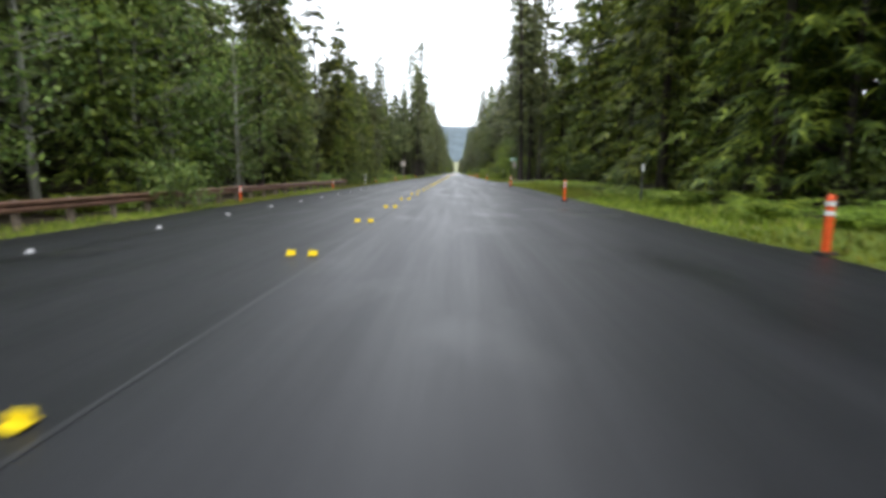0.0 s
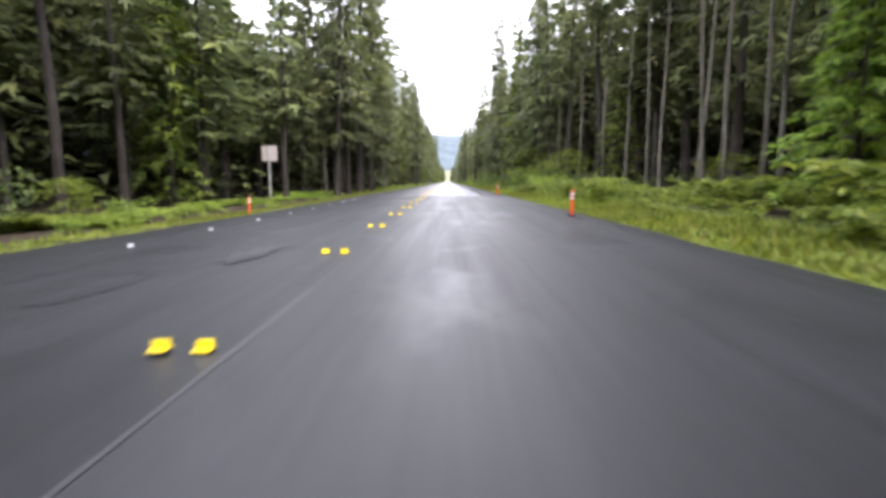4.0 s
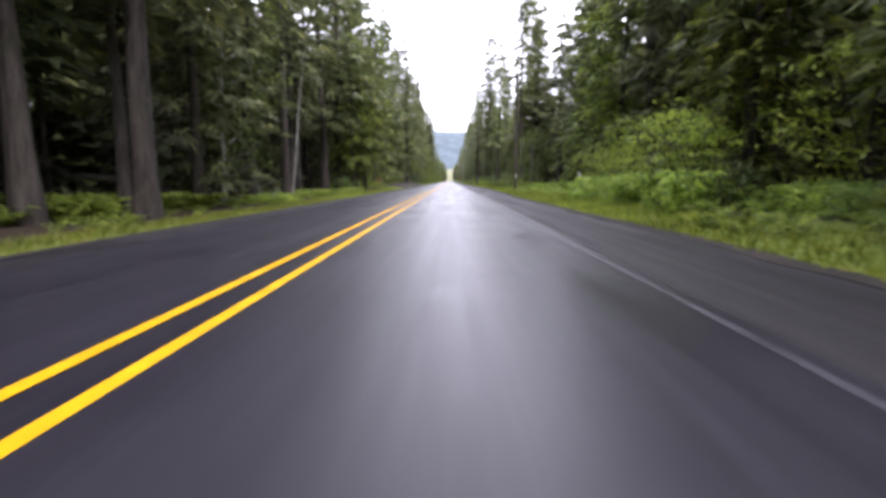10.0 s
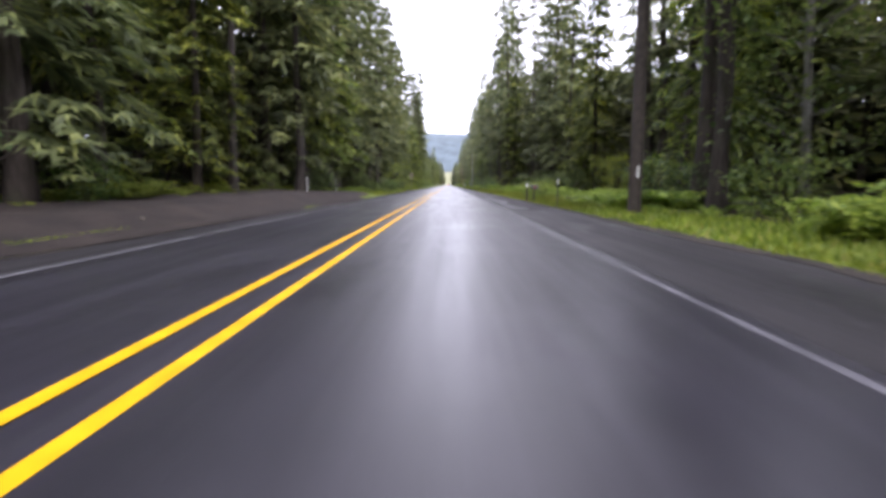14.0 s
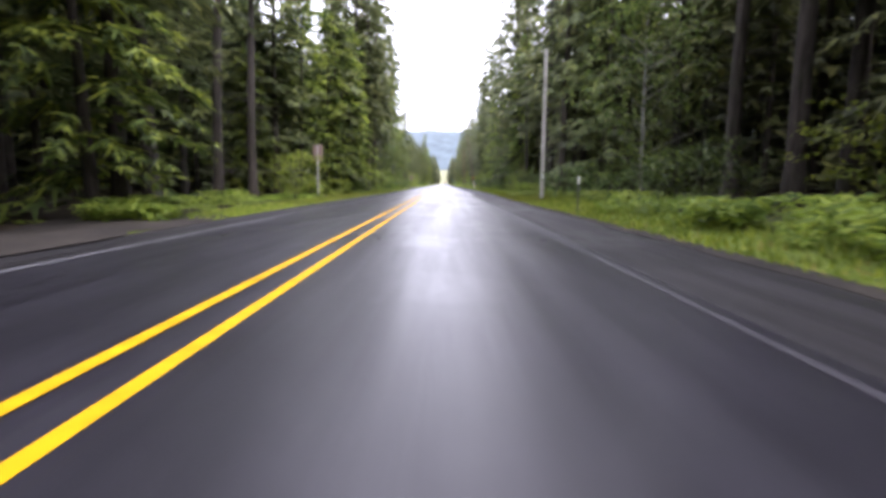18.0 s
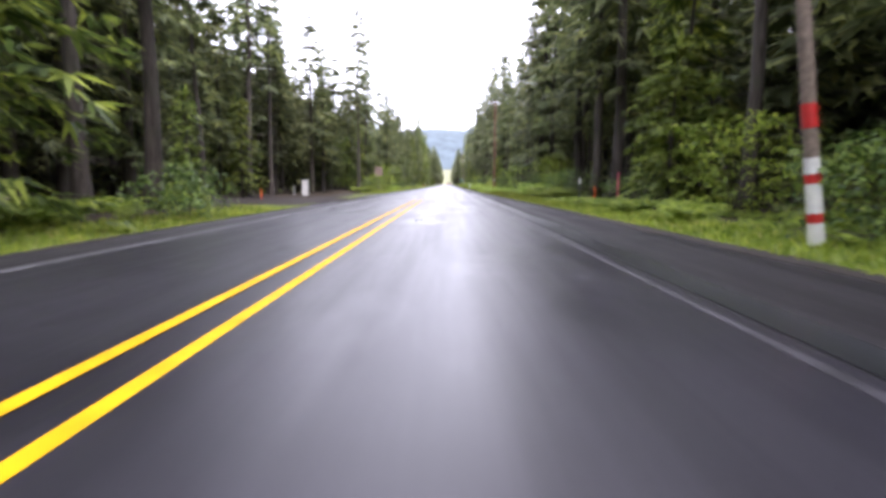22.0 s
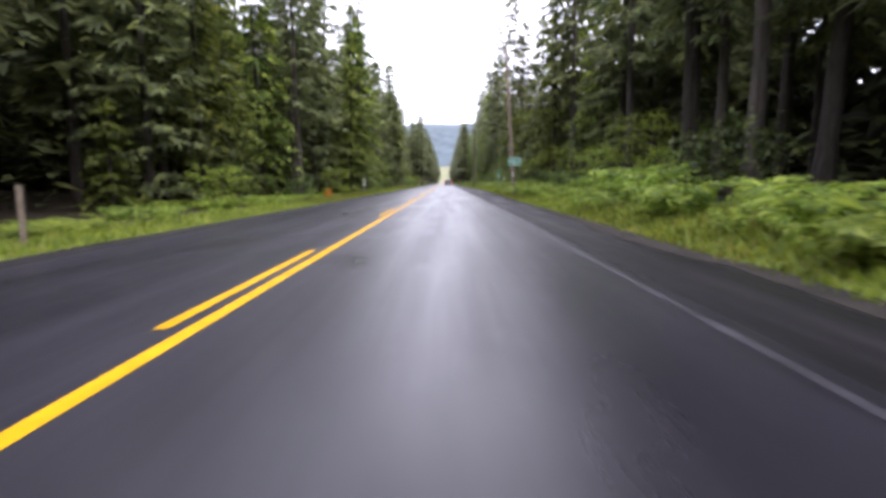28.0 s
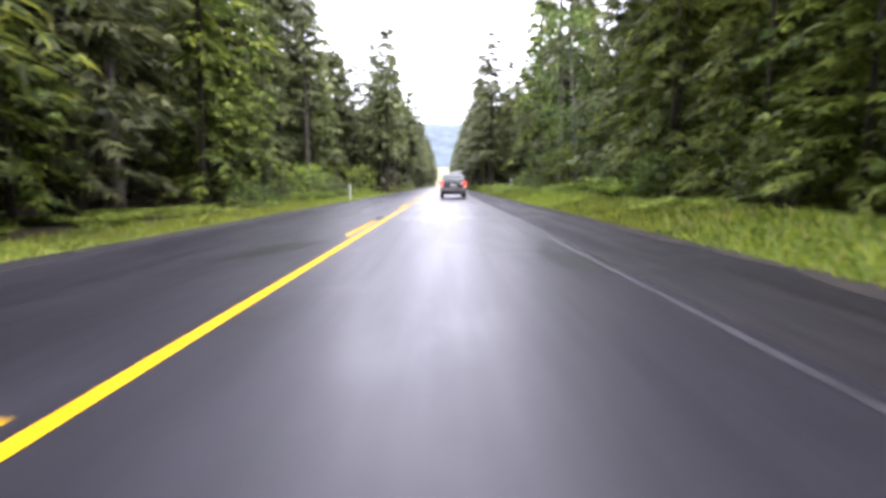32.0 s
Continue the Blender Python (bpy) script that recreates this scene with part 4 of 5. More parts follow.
# ---- the deep wood behind: blocks of many trees ----
def wood_block(name, seed, length, x0, x1, count, label, low=1.5):
    rng = random.Random(seed)
    L, T = Leaves(), []
    verts, faces = [], []
    for k in range(count):
        x = x0 + (x1 - x0) * (k % 4 + rng.uniform(0.1, 0.9)) / 4
        y = length * (k + rng.uniform(0, 1)) / count - length / 2
        H = rng.uniform(20, 31)
        conifer_leaves(L, rng, H, rng.uniform(low, low + 6), rng.uniform(2.8, 3.8), 16, 6, 3, 0.3, (x, y), fine=False)
        r = rng.uniform(0.15, 0.32)
        i = len(verts)
        for z, q in ((-1.0, 1.2), (H * 0.35, 0.75), (H * 0.9, 0.1)):
            for j in range(6):
                verts.append((x + r * q * math.cos(j * 1.047), y + r * q * math.sin(j * 1.047), z))
        for a in range(2):
            for j in range(6):
                p, q = i + a * 6 + j, i + a * 6 + (j + 1) % 6
                faces.append((p, q, q + 6, p + 6))
    for k in range(int(length * 22)):
        p = Vector((rng.uniform(x0, x1), rng.uniform(-length / 2, length / 2), rng.uniform(0, 1) ** 1.6 * 4.5))
        d = Vector((rng.uniform(-1, 1), rng.uniform(-1, 1), rng.uniform(-0.3, 0.6))).normalized()
        L.needle(p, d, d.cross(Vector((0.2, 0.1, 1))).normalized(), rng.uniform(0.6, 1.3), rng.uniform(0.2, 0.4), 0.2)
    t = thing(name, pose(0, 0, 0), label, "woodland", "deep wood", "stuff")
    part_mesh("crowns", mesh("crowns", L.v, L.f, M_FIR), t)
    part_mesh("trunks", mesh("trunks", verts, faces, M_BARK, True), t)
    return t


def far_hedge(seed, length):
    """The closing depth of the wood: tangled low boughs and crowns, with shade in their colour."""
    rng = random.Random(seed)
    L = Leaves()
    for k in range(int(length * 112)):
        z = rng.uniform(0, 1) ** 1.35 * 25
        p = Vector((rng.uniform(-3.5, 3.5), rng.uniform(-length / 2, length / 2), z))
        d = Vector((rng.uniform(-1, 1), rng.uniform(-1, 1), rng.uniform(-0.6, 0.3))).normalized()
        s = Vector((rng.uniform(-0.4, 0.4), 1, rng.uniform(-0.4, 0.4))).normalized()
        L.needle(p, d, s, rng.uniform(2.0, 4.0), rng.uniform(0.8, 1.5), 0.2)
    t = thing("far_wood", pose(0, 0, 0), "tangled depth of the conifer wood, shade put into its colour", "woodland", "deep wood", "stuff")
    part_mesh("boughs", mesh("boughs", L.v, L.f, M_FARWOODSHADE), t)
    return t


BL = 24.0
blocks = [wood_block("deep_wood", 100 + k, BL, 0, 15, 13, "deep stand of tall dark conifers behind the road", 1.5 + 2 * k) for k in range(3)]
hedges = [far_hedge(120 + k, BL) for k in range(2)]
first = set()


def lay(ob, m):
    if ob in first:
        return copy_thing(ob, m)
    first.add(ob)
    ob.matrix_world = m
    return ob


rng = random.Random(17)
for side, wood in ((-1, WOOD_L), (1, WOOD_R)):
    for k in range(-1, 53):
        y = k * BL
        x = table(min(max(y, -30), 860), wood) + side * 2.6
        deep = y > 866
        flip = 0 if side > 0 else 180
        lay(rng.choice(blocks), pose(x - (side * 6.3 if deep else 0), y, height(x + side * 6, min(y, 1250)) - 0.2, 0, 0, flip) @ Matrix.Diagonal((1, 1, table(y, DEEP_L if side < 0 else DEEP_R), 1)))
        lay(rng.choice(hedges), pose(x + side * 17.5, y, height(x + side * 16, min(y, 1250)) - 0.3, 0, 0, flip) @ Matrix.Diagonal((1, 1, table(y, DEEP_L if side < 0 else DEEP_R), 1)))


# ---- undergrowth and verge ----
def fern_patch(seed, length, x0, x1, n, mat, size=0.8):
    rng = random.Random(seed)
    L = Leaves()
    for k in range(n):
        if k % 12 == 0:
            cx, cy, ch = x0 + (x1 - x0) * rng.uniform(0.12, 1.0), rng.uniform(-length / 2, length / 2), rng.uniform(0.55, 1.4)
        bx, by = cx + rng.gauss(0, 0.55), cy + rng.gauss(0, 0.75)
        if k % 4 == 3:
            bx, by = rng.uniform(x0, x1), rng.uniform(-length / 2, length / 2)
        hgt = size * rng.uniform(0.6, 1.15) * (ch if k % 4 < 3 else 0.55)
        for f in range(7):
            a = rng.uniform(0, 6.28)
            d = Vector((math.cos(a), math.sin(a), 0))
            s = Vector((-d.y, d.x, 0))
            rad = hgt * rng.uniform(0.5, 0.95)
            for q in range(8):
                u = 0.16 + 0.11 * q
                p = Vector((bx, by, 0.0)) + d * (rad * u) + Vector((0, 0, hgt * (1.75 * u - 1.0 * u * u) * 0.95))
                w = rad * 0.5 * (1.1 - 0.7 * u)
                for sg in (-1, 1):
                    wide = (d * rng.uniform(0.4, 1) + Vector((0, 0, rng.uniform(-0.9, 0.9)))).normalized()
                    L.needle(p, (s * sg + d * rng.uniform(0.2, 0.7) + Vector((0, 0, rng.uniform(-0.6, 0.35)))).normalized(), wide, w * rng.uniform(0.7, 1.1), w * 0.2, 0.1)
    t = thing("undergrowth", pose(0, 0, 0), "bright green bracken and low leafy undergrowth on the verge", "undergrowth", "verge plants", "stuff")
    part_mesh("fronds", mesh("fronds", L.v, L.f, mat), t)
    return t


def grass_patch(seed, length, width, n, hi=0.17):
    rng = random.Random(seed)
    v, f = [], []
    for k in range(n):
        x = width * rng.random() ** 1.25
        y = rng.uniform(-length / 2, length / 2)
        h = hi * rng.uniform(0.4, 1.3) * (0.55 + 0.6 * x / width)
        a, b = rng.uniform(0, 6.28), rng.uniform(0.02, 0.05)
        lx, ly = rng.uniform(-0.6, 0.6) * h, rng.uniform(-0.6, 0.6) * h
        i = len(v)
        v += [(x - b * math.cos(a), y - b * math.sin(a), -0.03), (x + b * math.cos(a), y + b * math.sin(a), -0.03), (x + lx, y + ly, h)]
        f.append((i, i + 1, i + 2))
    t = thing("verge_grass", pose(0, 0, 0), "bright yellow-green rough verge grass beside the asphalt", "grass", "verge plants", "stuff")
    part_mesh("blades", mesh("blades", v, f, M_GRASS), t)
    return t


GL = 12.0
ferns = [fern_patch(200 + k, GL, 0, 4.2, 84, M_FERN, 0.95 + 0.1 * k) for k in range(5)]
grasses = [grass_patch(210 + k, GL, 2.3, 2500) for k in range(2)]
rng = random.Random(27)
LUSH_L = [(-30, 0.9), (40, 0.8), (62, 0.5), (130, 0.6), (250, 0.7), (270, 1.0), (330, 1.0), (440, 0.7), (480, 1.0), (500, 1.5), (560, 1.4), (600, 0.9), (720, 0.8), (760, 0.5), (860, 0.6)]
LUSH_R = [(-30, 1.0), (18, 0.9), (26, 0.55), (44, 0.5), (80, 1.1), (100, 1.3), (180, 1.6), (270, 1.4), (282, 0.9), (304, 0.9), (330, 1.3), (360, 1.2), (480, 0.9), (560, 0.8), (620, 1.0), (650, 1.5), (690, 1.05), (765, 0.95), (785, 0.6), (830, 0.8), (860, 1.0)]
FERN_R = [(-30, 1.6), (100, 1.2), (240, 1.1), (330, 1.4), (560, 1.4), (620, 0.9), (860, 0.8)]
FERN_L = [(-30, 3.5), (120, 3.2), (200, 2.4), (330, 2.6), (480, 1.6), (560, 2.0), (620, 2.4), (740, 2.0), (765, 2.6), (860, 2.2)]
for side, edge in ((-1, LEFT_EDGE), (1, RIGHT_EDGE)):
    for k in range(-2, 77):
        y = k * GL + 3
        e = table(y, edge)
        flip = 0 if side > 0 else 180
        bare = side < 0 and (330 < y < 402 or 447 < y < 466 or 573 < y < 612) or 200 < y < 210 and side < 0 or side > 0 and 43 < y < 57
        skew = math.degrees(math.atan2(table(y + 6, edge) - table(y - 6, edge), 12))
        if not bare:
            za, zb = height(e + side * 0.1, y), height(e + side * 2.3, y)
            lay(rng.choice(grasses), pose(e + side * 0.02, y, za - 0.01, 0, 0, flip - skew) @ Matrix.Rotation(-math.atan2(zb - za, 2.2), 4, "Y"))
        if side < 0 and 570 < y < 622:
            continue
        x = e + side * table(y, FERN_R if side > 0 else FERN_L)
        if not (side > 0 and 40 < y < 78):
            x += side * (2.5 if bare else rng.uniform(-0.3, 0.9))
            za, zb = height(x, y), height(x + side * 4, y)
            lay(rng.choice(ferns), pose(x, y, za - 0.06, 0, 0, flip) @ Matrix.Rotation(-math.atan2(zb - za, 4), 4, "Y") @ Matrix.Diagonal((1, 1, rng.uniform(0.7, 1.2) * table(y, LUSH_R if side > 0 else LUSH_L), 1)))
# a few low tufts on the bare pull-off
copy_thing(grasses[0], pose(-6.3, 359.5, height(-6.3, 359.5) + 0.01, 0, 0, 180) @ Matrix.Diagonal((0.9, 0.3, 0.7, 1)))
# shrubs scattered along the wood's edge
for side, wood in ((-1, WOOD_L), (1, WOOD_R)):
    y = -10.0
    while y < 860:
        x = table(y, wood) - side * rng.uniform(0.2, 2.6)
        dense = 0.0 if side > 0 and (322 < y < 352 or 277 < y < 305) else 1.0 if side > 0 else 0.0 if 135 < y < 300 else 0.55
        if rng.random() < dense and not any(a < x < b and c < y < d for a, b, c, d in CLEAR):
            kind, i = rng.choice((("bush", 0), ("salal", 0), ("maple", 1), ("salal", 1), ("salal", 0)))
            put(kind, i, x, y, rng.uniform(0.6, 1.15), rng.uniform(0, 360), -0.05)
        y += rng.uniform(3.4, 7.0)


# ---- far hill at the end of the road ----
def hill(name, y0, top, width, seed, color, label):
    verts, faces = [], []
    nx, ny = 60, 10
    for j in range(ny + 1):
        for i in range(nx + 1):
            x = -width + 2 * width * i / nx
            u = j / ny
            ridge = top * (0.75 + 0.35 * noise.noise(Vector((x / 700, seed, 0.3))) + 0.12 * noise.noise(Vector((x / 160, seed, 2))))
            verts.append((x, y0 + u * 900, -5 + ridge * math.sin(u * math.pi / 2) + 6 * noise.noise(Vector((x / 40, u * 9, seed)))))
    for j in range(ny):
        for i in range(nx):
            a = j * (nx + 1) + i
            faces.append((a, a + 1, a + nx + 2, a + nx + 1))
    m = plain(name + "_slope", color, 0.95, 0, 0.3, 0.02)
    ob = new(name, mesh(name, verts, faces, m, True))
    return tagged(ob, label, "hill", "", "structure")


# the hill's blue cast is air haze mixed into its base colour
hill("far_hill", 2500, 390, 2600, 3.0, (0.082, 0.107, 0.122), "distant wooded hill, haze put into its blue-green colour")
hill("far_meadow", 1330, 58, 900, 5.0, (0.17, 0.17, 0.08), "pale yellow-green meadow slope below the hill")


M_BLOOM = leaf_material("orange_blossom", [(0.0, (0.42, 0.12, 0.01)), (1.0, (0.75, 0.28, 0.02))], 0.3)
for fx, fy, fs in ((-6.9, 739.0, 1.0), (-7.4, 803.5, 0.8)):
    fl = broadleaf("flowering_bush", 85, 0.55, 0.012, 0.34, 0.12, 34, 12, 0.07, M_BLOOM, "small orange-flowered bush on the verge", "shrub", "roadside shrubs", 4)
    fl.matrix_world = pose(fx, fy, height(fx, fy)) @ Matrix.Diagonal((fs, fs, fs, 1))
# a pale leaning dead trunk among the firs
snag = thing("dead_trunk", pose(-10.8, 290, height(-10.8, 290), 0, 7, 0), "pale leaning dead tree trunk without leaves", "tree")
part_mesh("trunk", trunk_mesh(random.Random(81), 15, 0.13, 9, "trunk", M_BARKGREY, 12, 0.03), snag)


# ---- roadside things ----
def channel_post(x, y, label="orange plastic channelizer post with white bands"):
    t = thing("channelizer_post", pose(x, y, max(0.0, height(x, y))), label, "traffic post", "channelizer posts")
    bm = bmesh.new()
    box(bm, 0, 0, 0.02, 0.22, 0.22, 0.04, 0.01)
    part("base", bm, M_RUBBER, t)
    bm = bmesh.new()
    tube(bm, (0, 0, 0.04), (0, 0, 0.72), 0.055, 0.05, 12)
    tube(bm, (0, 0, 0.72), (0, 0, 0.76), 0.05, 0.03, 12)
    part("post", bm, M_ORANGE, t)
    for z in (0.50, 0.62):
        bm = bmesh.new()
        tube(bm, (0, 0, z), (0, 0, z + 0.06), 0.0565, 0.056, 12)
        part("reflective_band", bm, M_REFLECT, t)
    return t


cp = channel_post(6.35, 6.7)
for x, y in ((5.55, 19.0), (5.5, 37.4), (5.4, 65.0), (5.05, 85.0), (5.0, 96.5), (5.0, 113.0), (5.0, 136),
             (-9.0, 26.0), (-8.9, 45.4), (-8.6, 67.8), (-8.2, 86.3), (-8.3, 102.0), (-7.7, 122.0)):
    copy_thing(cp, pose(x, y, max(crown(x, y), height(x, y)), 0, 0, y * 17 % 9 - 4))


def delineator(x, y, h=1.15, mat=None, label="slim white roadside delineator post with reflector", post=None):
    t = thing("delineator_post", pose(x, y, height(x, y)), label, "roadside post", "delineator posts")
    bm = bmesh.new()
    box(bm, 0, 0, h / 2 - 0.15, 0.055, 0.03, h + 0.3, 0.006)
    part("post", bm, post or M_REFLECT, t)
    bm = bmesh.new()
    box(bm, 0, -0.022, h - 0.14, 0.085, 0.012, 0.24, 0.004)
    part("reflector", bm, M_REFLECT, t, "white reflector plate")
    return t


dw = delineator(-9.1, 62.8, 1.15)
delineator(-8.3, 213.2, 0.62, label="short white roadside post at the wood's edge")
dd = delineator(7.7, 17.4, 1.3, post=M_POSTDARK, label="dark steel delineator post with white reflector plate")
for x, y in ((-11.6, 347.7), (-11.6, 351.5), (-13, 371), (-16.6, 611.0), (-5.3, 842),
             (6.0, 657), (5.6, 648.5), (-9.0, 398), (-9.2, 388.6), (7.4, 849)):
    copy_thing(dw, pose(x, y, height(x, y), 0, 0, y * 7 % 11 - 5))
for x, y in ((7.7, 68.7), (8.0, 231), (8.3, 276), (6.3, 372), (6.3, 467.5), (7.6, 573.1), (6.9, 747.3), (8.2, 455)):
    copy_thing(dd, pose(x, y, height(x, y), 0, 0, y * 5 % 9 - 4))


def utility_pole(x, y, h, r, mat, label, lean=0.0, tag=True):
    t = thing("utility_pole", pose(x, y, height(x, y), 0, lean, 0), label, "utility pole", "utility poles")
    bm = bmesh.new()
    tube(bm, (0, 0, -0.4), (0, 0, h), r, r * 0.72, 14)
    part("shaft", bm, mat, t)
    if tag:
        bm = bmesh.new()
        box(bm, 0, -r * 0.97, 1.35, 0.09, 0.02, 0.36, 0.004)
        part("reflector_plate", bm, M_REFLECT, t, "white reflector plate")
    return t


utility_pole(7.9, 225.5, 11, 0.16, M_POLE, "dark treated wooden utility pole with a white plate")
utility_pole(8.1, 301.2, 11, 0.15, M_POLE, "dark treated wooden utility pole with a white plate")
utility_pole(7.6, 366.0, 13, 0.22, M_POLE, "thick dark wooden pole with a white plate")
utility_pole(7.3, 480.0, 8.6, 0.13, M_POLEPALE, "pale bleached wooden utility pole with a white plate")
utility_pole(8.0, 622.5, 12, 0.14, M_POLERED, "red-brown wooden utility pole with a white plate", -0.5)
utility_pole(7.6, 746.0, 12, 0.15, M_WOOD, "leaning grey wooden utility pole with a white plate", -4.0)
utility_pole(7.2, 803.8, 11, 0.15, M_POLE, "dark wooden utility pole with a white plate")
bp = utility_pole(7.75, 557.4, 11, 0.12, M_WOOD, "leaning grey wooden utility pole banded red and white at its foot", -8.5, False)
for k, (z, hgt) in enumerate(((0.05, 0.38), (0.43, 0.16), (0.59, 0.50), (1.09, 0.16), (1.25, 0.27), (2.0, 0.40))):
    bm = bmesh.new()
    tube(bm, (0, 0, z), (0, 0, z + hgt - 0.005), 0.126 - 0.0031 * z, 0.125 - 0.0031 * (z + hgt), 14)
    part("band", bm, M_RED if k % 2 else M_REFLECT, bp, "red painted band" if k % 2 else "white painted band")
# slender guy marker beside the first pole
gm = thing("guy_wire", pose(9.2, 228, height(9.2, 228)), "guy wire with a bright yellow plastic guard", "guy wire")
bm = bmesh.new()
tube(bm, (0, 0, -0.2), (-1.1, -2.3, 8.5), 0.006, 0.006, 6)
part("wire", bm, M_STEEL, gm)
bm = bmesh.new()
tube(bm, (0, 0, 0), (-0.32, -0.68, 2.5), 0.035, 0.035, 8)
part("guard", bm, M_YELLOW, gm, "yellow plastic guard")


def overhead_wire(pts, label):
    t = thing("overhead_wire", pose(*pts[0]), label, "overhead wire", "overhead wires")
    bm = bmesh.new()
    o = Vector(pts[0])
    for p, q in zip(pts, pts[1:]):
        tube(bm, Vector(p) - o, Vector(q) - o, 0.012, 0.012, 5, False)
    part("cable", bm, M_BLACK, t)


overhead_wire([(7.3, 480.0, 8.3), (9, 470, 9.0), (12, 455, 10.2)], "thin black overhead cable off a pole")
overhead_wire([(8.0, 622.5, 10.5), (9.5, 612, 10.2), (13, 590, 10.8)], "thin black overhead cable off a pole")

# street-name sign over a stop sign seen from behind
sg = thing("street_sign", pose(8.37, 62.3, height(8.37, 62.3) - 0.22, 0, 0, 0), "green street-name sign above a stop sign seen from behind", "road sign")
bm = bmesh.new()
tube(bm, (0, 0, -0.3), (0, 0, 2.55), 0.035, 0.035, 10)
part("post", bm, M_WOOD, sg, "grey wooden post")
bm = bmesh.new()
box(bm, -0.12, 0, 2.58, 0.78, 0.02, 0.30, 0.006)
part("name_plate", bm, M_GREEN, sg, "green name plate")
for cx, w in ((-0.20, 0.40), (0.17, 0.07)):
    bm = bmesh.new()
    box(bm, cx, -0.013, 2.58, w, 0.006, 0.11)
    part("lettering_bar", bm, M_REFLECT, sg)
for z in (2.44, 2.72):
    bm = bmesh.new()
    box(bm, -0.12, -0.013, z, 0.78, 0.006, 0.016)
    part("border", bm, M_REFLECT, sg)
bm = bmesh.new()
r = bmesh.ops.create_cone(bm, cap_ends=True, segments=8, radius1=0.40, radius2=0.40, depth=0.015)
bmesh.ops.transform(bm, matrix=pose(0.05, 0.05, 1.95, 90, 22.5, 0) , verts=r["verts"])
bmesh.ops.rotate(bm, cent=(0.05, 0.05, 0), matrix=Matrix.Rotation(radians(48), 3, "Z"), verts=bm.verts)
part("stop_plate", bm, M_SIGNPALE, sg, "grey unpainted back of an octagonal plate")


def board_sign(x, y, w, h, z0, mat, label, turn=0, post=None, point=False):
    """A road sign facing the other way: plate, back braces and post."""
    t = thing("road_sign", pose(x, y, height(x, y), 0, 0, turn), label, "road sign", "signs seen from behind")
    bm = bmesh.new()
    if point:
        vs = [(-w / 2, 0, z0 + 0.18 * h), (0, 0, z0), (w / 2, 0, z0 + 0.18 * h), (w / 2, 0, z0 + h), (-w / 2, 0, z0 + h)]
        f = bm.faces.new([bm.verts.new(v) for v in vs])
        e = bmesh.ops.extrude_face_region(bm, geom=[f])
        bmesh.ops.translate(bm, vec=(0, 0.02, 0), verts=[v for v in e["geom"] if isinstance(v, bmesh.types.BMVert)])
        bmesh.ops.recalc_face_normals(bm, faces=bm.faces)
    else:
        box(bm, 0, 0.01, z0 + h / 2, w, 0.02, h, 0.004)
    part("plate", bm, mat, t)
    bm = bmesh.new()
    box(bm, 0, -0.045, (z0 + h) / 2 - 0.15, 0.09, 0.085, z0 + h - 0.02 + 0.3, 0.008)
    part("post", bm, post or M_POSTGREY, t)
    for k in (0.28, 0.75):
        bm = bmesh.new()
        box(bm, 0, -0.008, z0 + h * k, w * 0.8, 0.016, 0.06, 0.003)
        part("brace", bm, mat, t)
    return t


board_sign(-12.2, 138.5, 1.4, 1.15, 3.05, M_SIGNPALE, "pale back of a rectangular road sign", -18, M_POSTGREY)
board_sign(-8.45, 490.6, 0.84, 1.42, 2.72, M_SIGNBACK, "brown pentagonal plywood back of a road sign", -12, M_POSTGREY, True)
board_sign(-10.1, 638.0, 1.35, 1.5, 2.35, M_SIGNBACK, "brown plywood back of a large road sign", -8, M_WOOD)


def text_part(body, size, parent, x, y, z, mat, sx=1.0):
    cu = bpy.data.curves.new("lettering", "FONT")
    cu.body, cu.size, cu.align_x, cu.align_y, cu.extrude = body, size, "CENTER", "CENTER", 0.002
    tmp = bpy.data.objects.new("lettering", cu)
    scene.collection.objects.link(tmp)
    me = bpy.data.meshes.new_from_object(tmp.evaluated_get(bpy.context.evaluated_depsgraph_get()))
    bpy.data.objects.remove(tmp)
    me.materials.clear()
    me.materials.append(mat)
    ob = new("lettering", me)
    ob.parent = parent
    ob.matrix_local = pose(x, y, z, 90, 0, 0) @ Matrix.Diagonal((sx, 1, 1, 1))
    return ob


el = thing("elevation_sign", pose(6.3, 735.3, height(6.3, 735.3), 0, 0, -4), "green elevation sign with white border on a dark slim post", "road sign")
bm = bmesh.new()
box(bm, 0, 0.05, 1.05, 0.075, 0.075, 2.7, 0.008)
part("post", bm, M_POSTDARK, el)
bm = bmesh.new()
box(bm, 0, -0.012, 2.30, 0.86, 0.018, 0.54, 0.03)
part("plate", bm, M_GREEN, el)
for cx, cz, w, h in ((0, 2.55, 0.81, 0.018), (0, 2.05, 0.81, 0.018), (-0.41, 2.30, 0.018, 0.50), (0.41, 2.30, 0.018, 0.50)):
    bm = bmesh.new()
    box(bm, cx, -0.0235, cz, w, 0.005, h)
    part("border", bm, M_REFLECT, el)
text_part("Elevation", 0.185, el, 0, -0.025, 2.41, M_REFLECT)
text_part("2,000 FT", 0.19, el, 0, -0.025, 2.19, M_REFLECT)

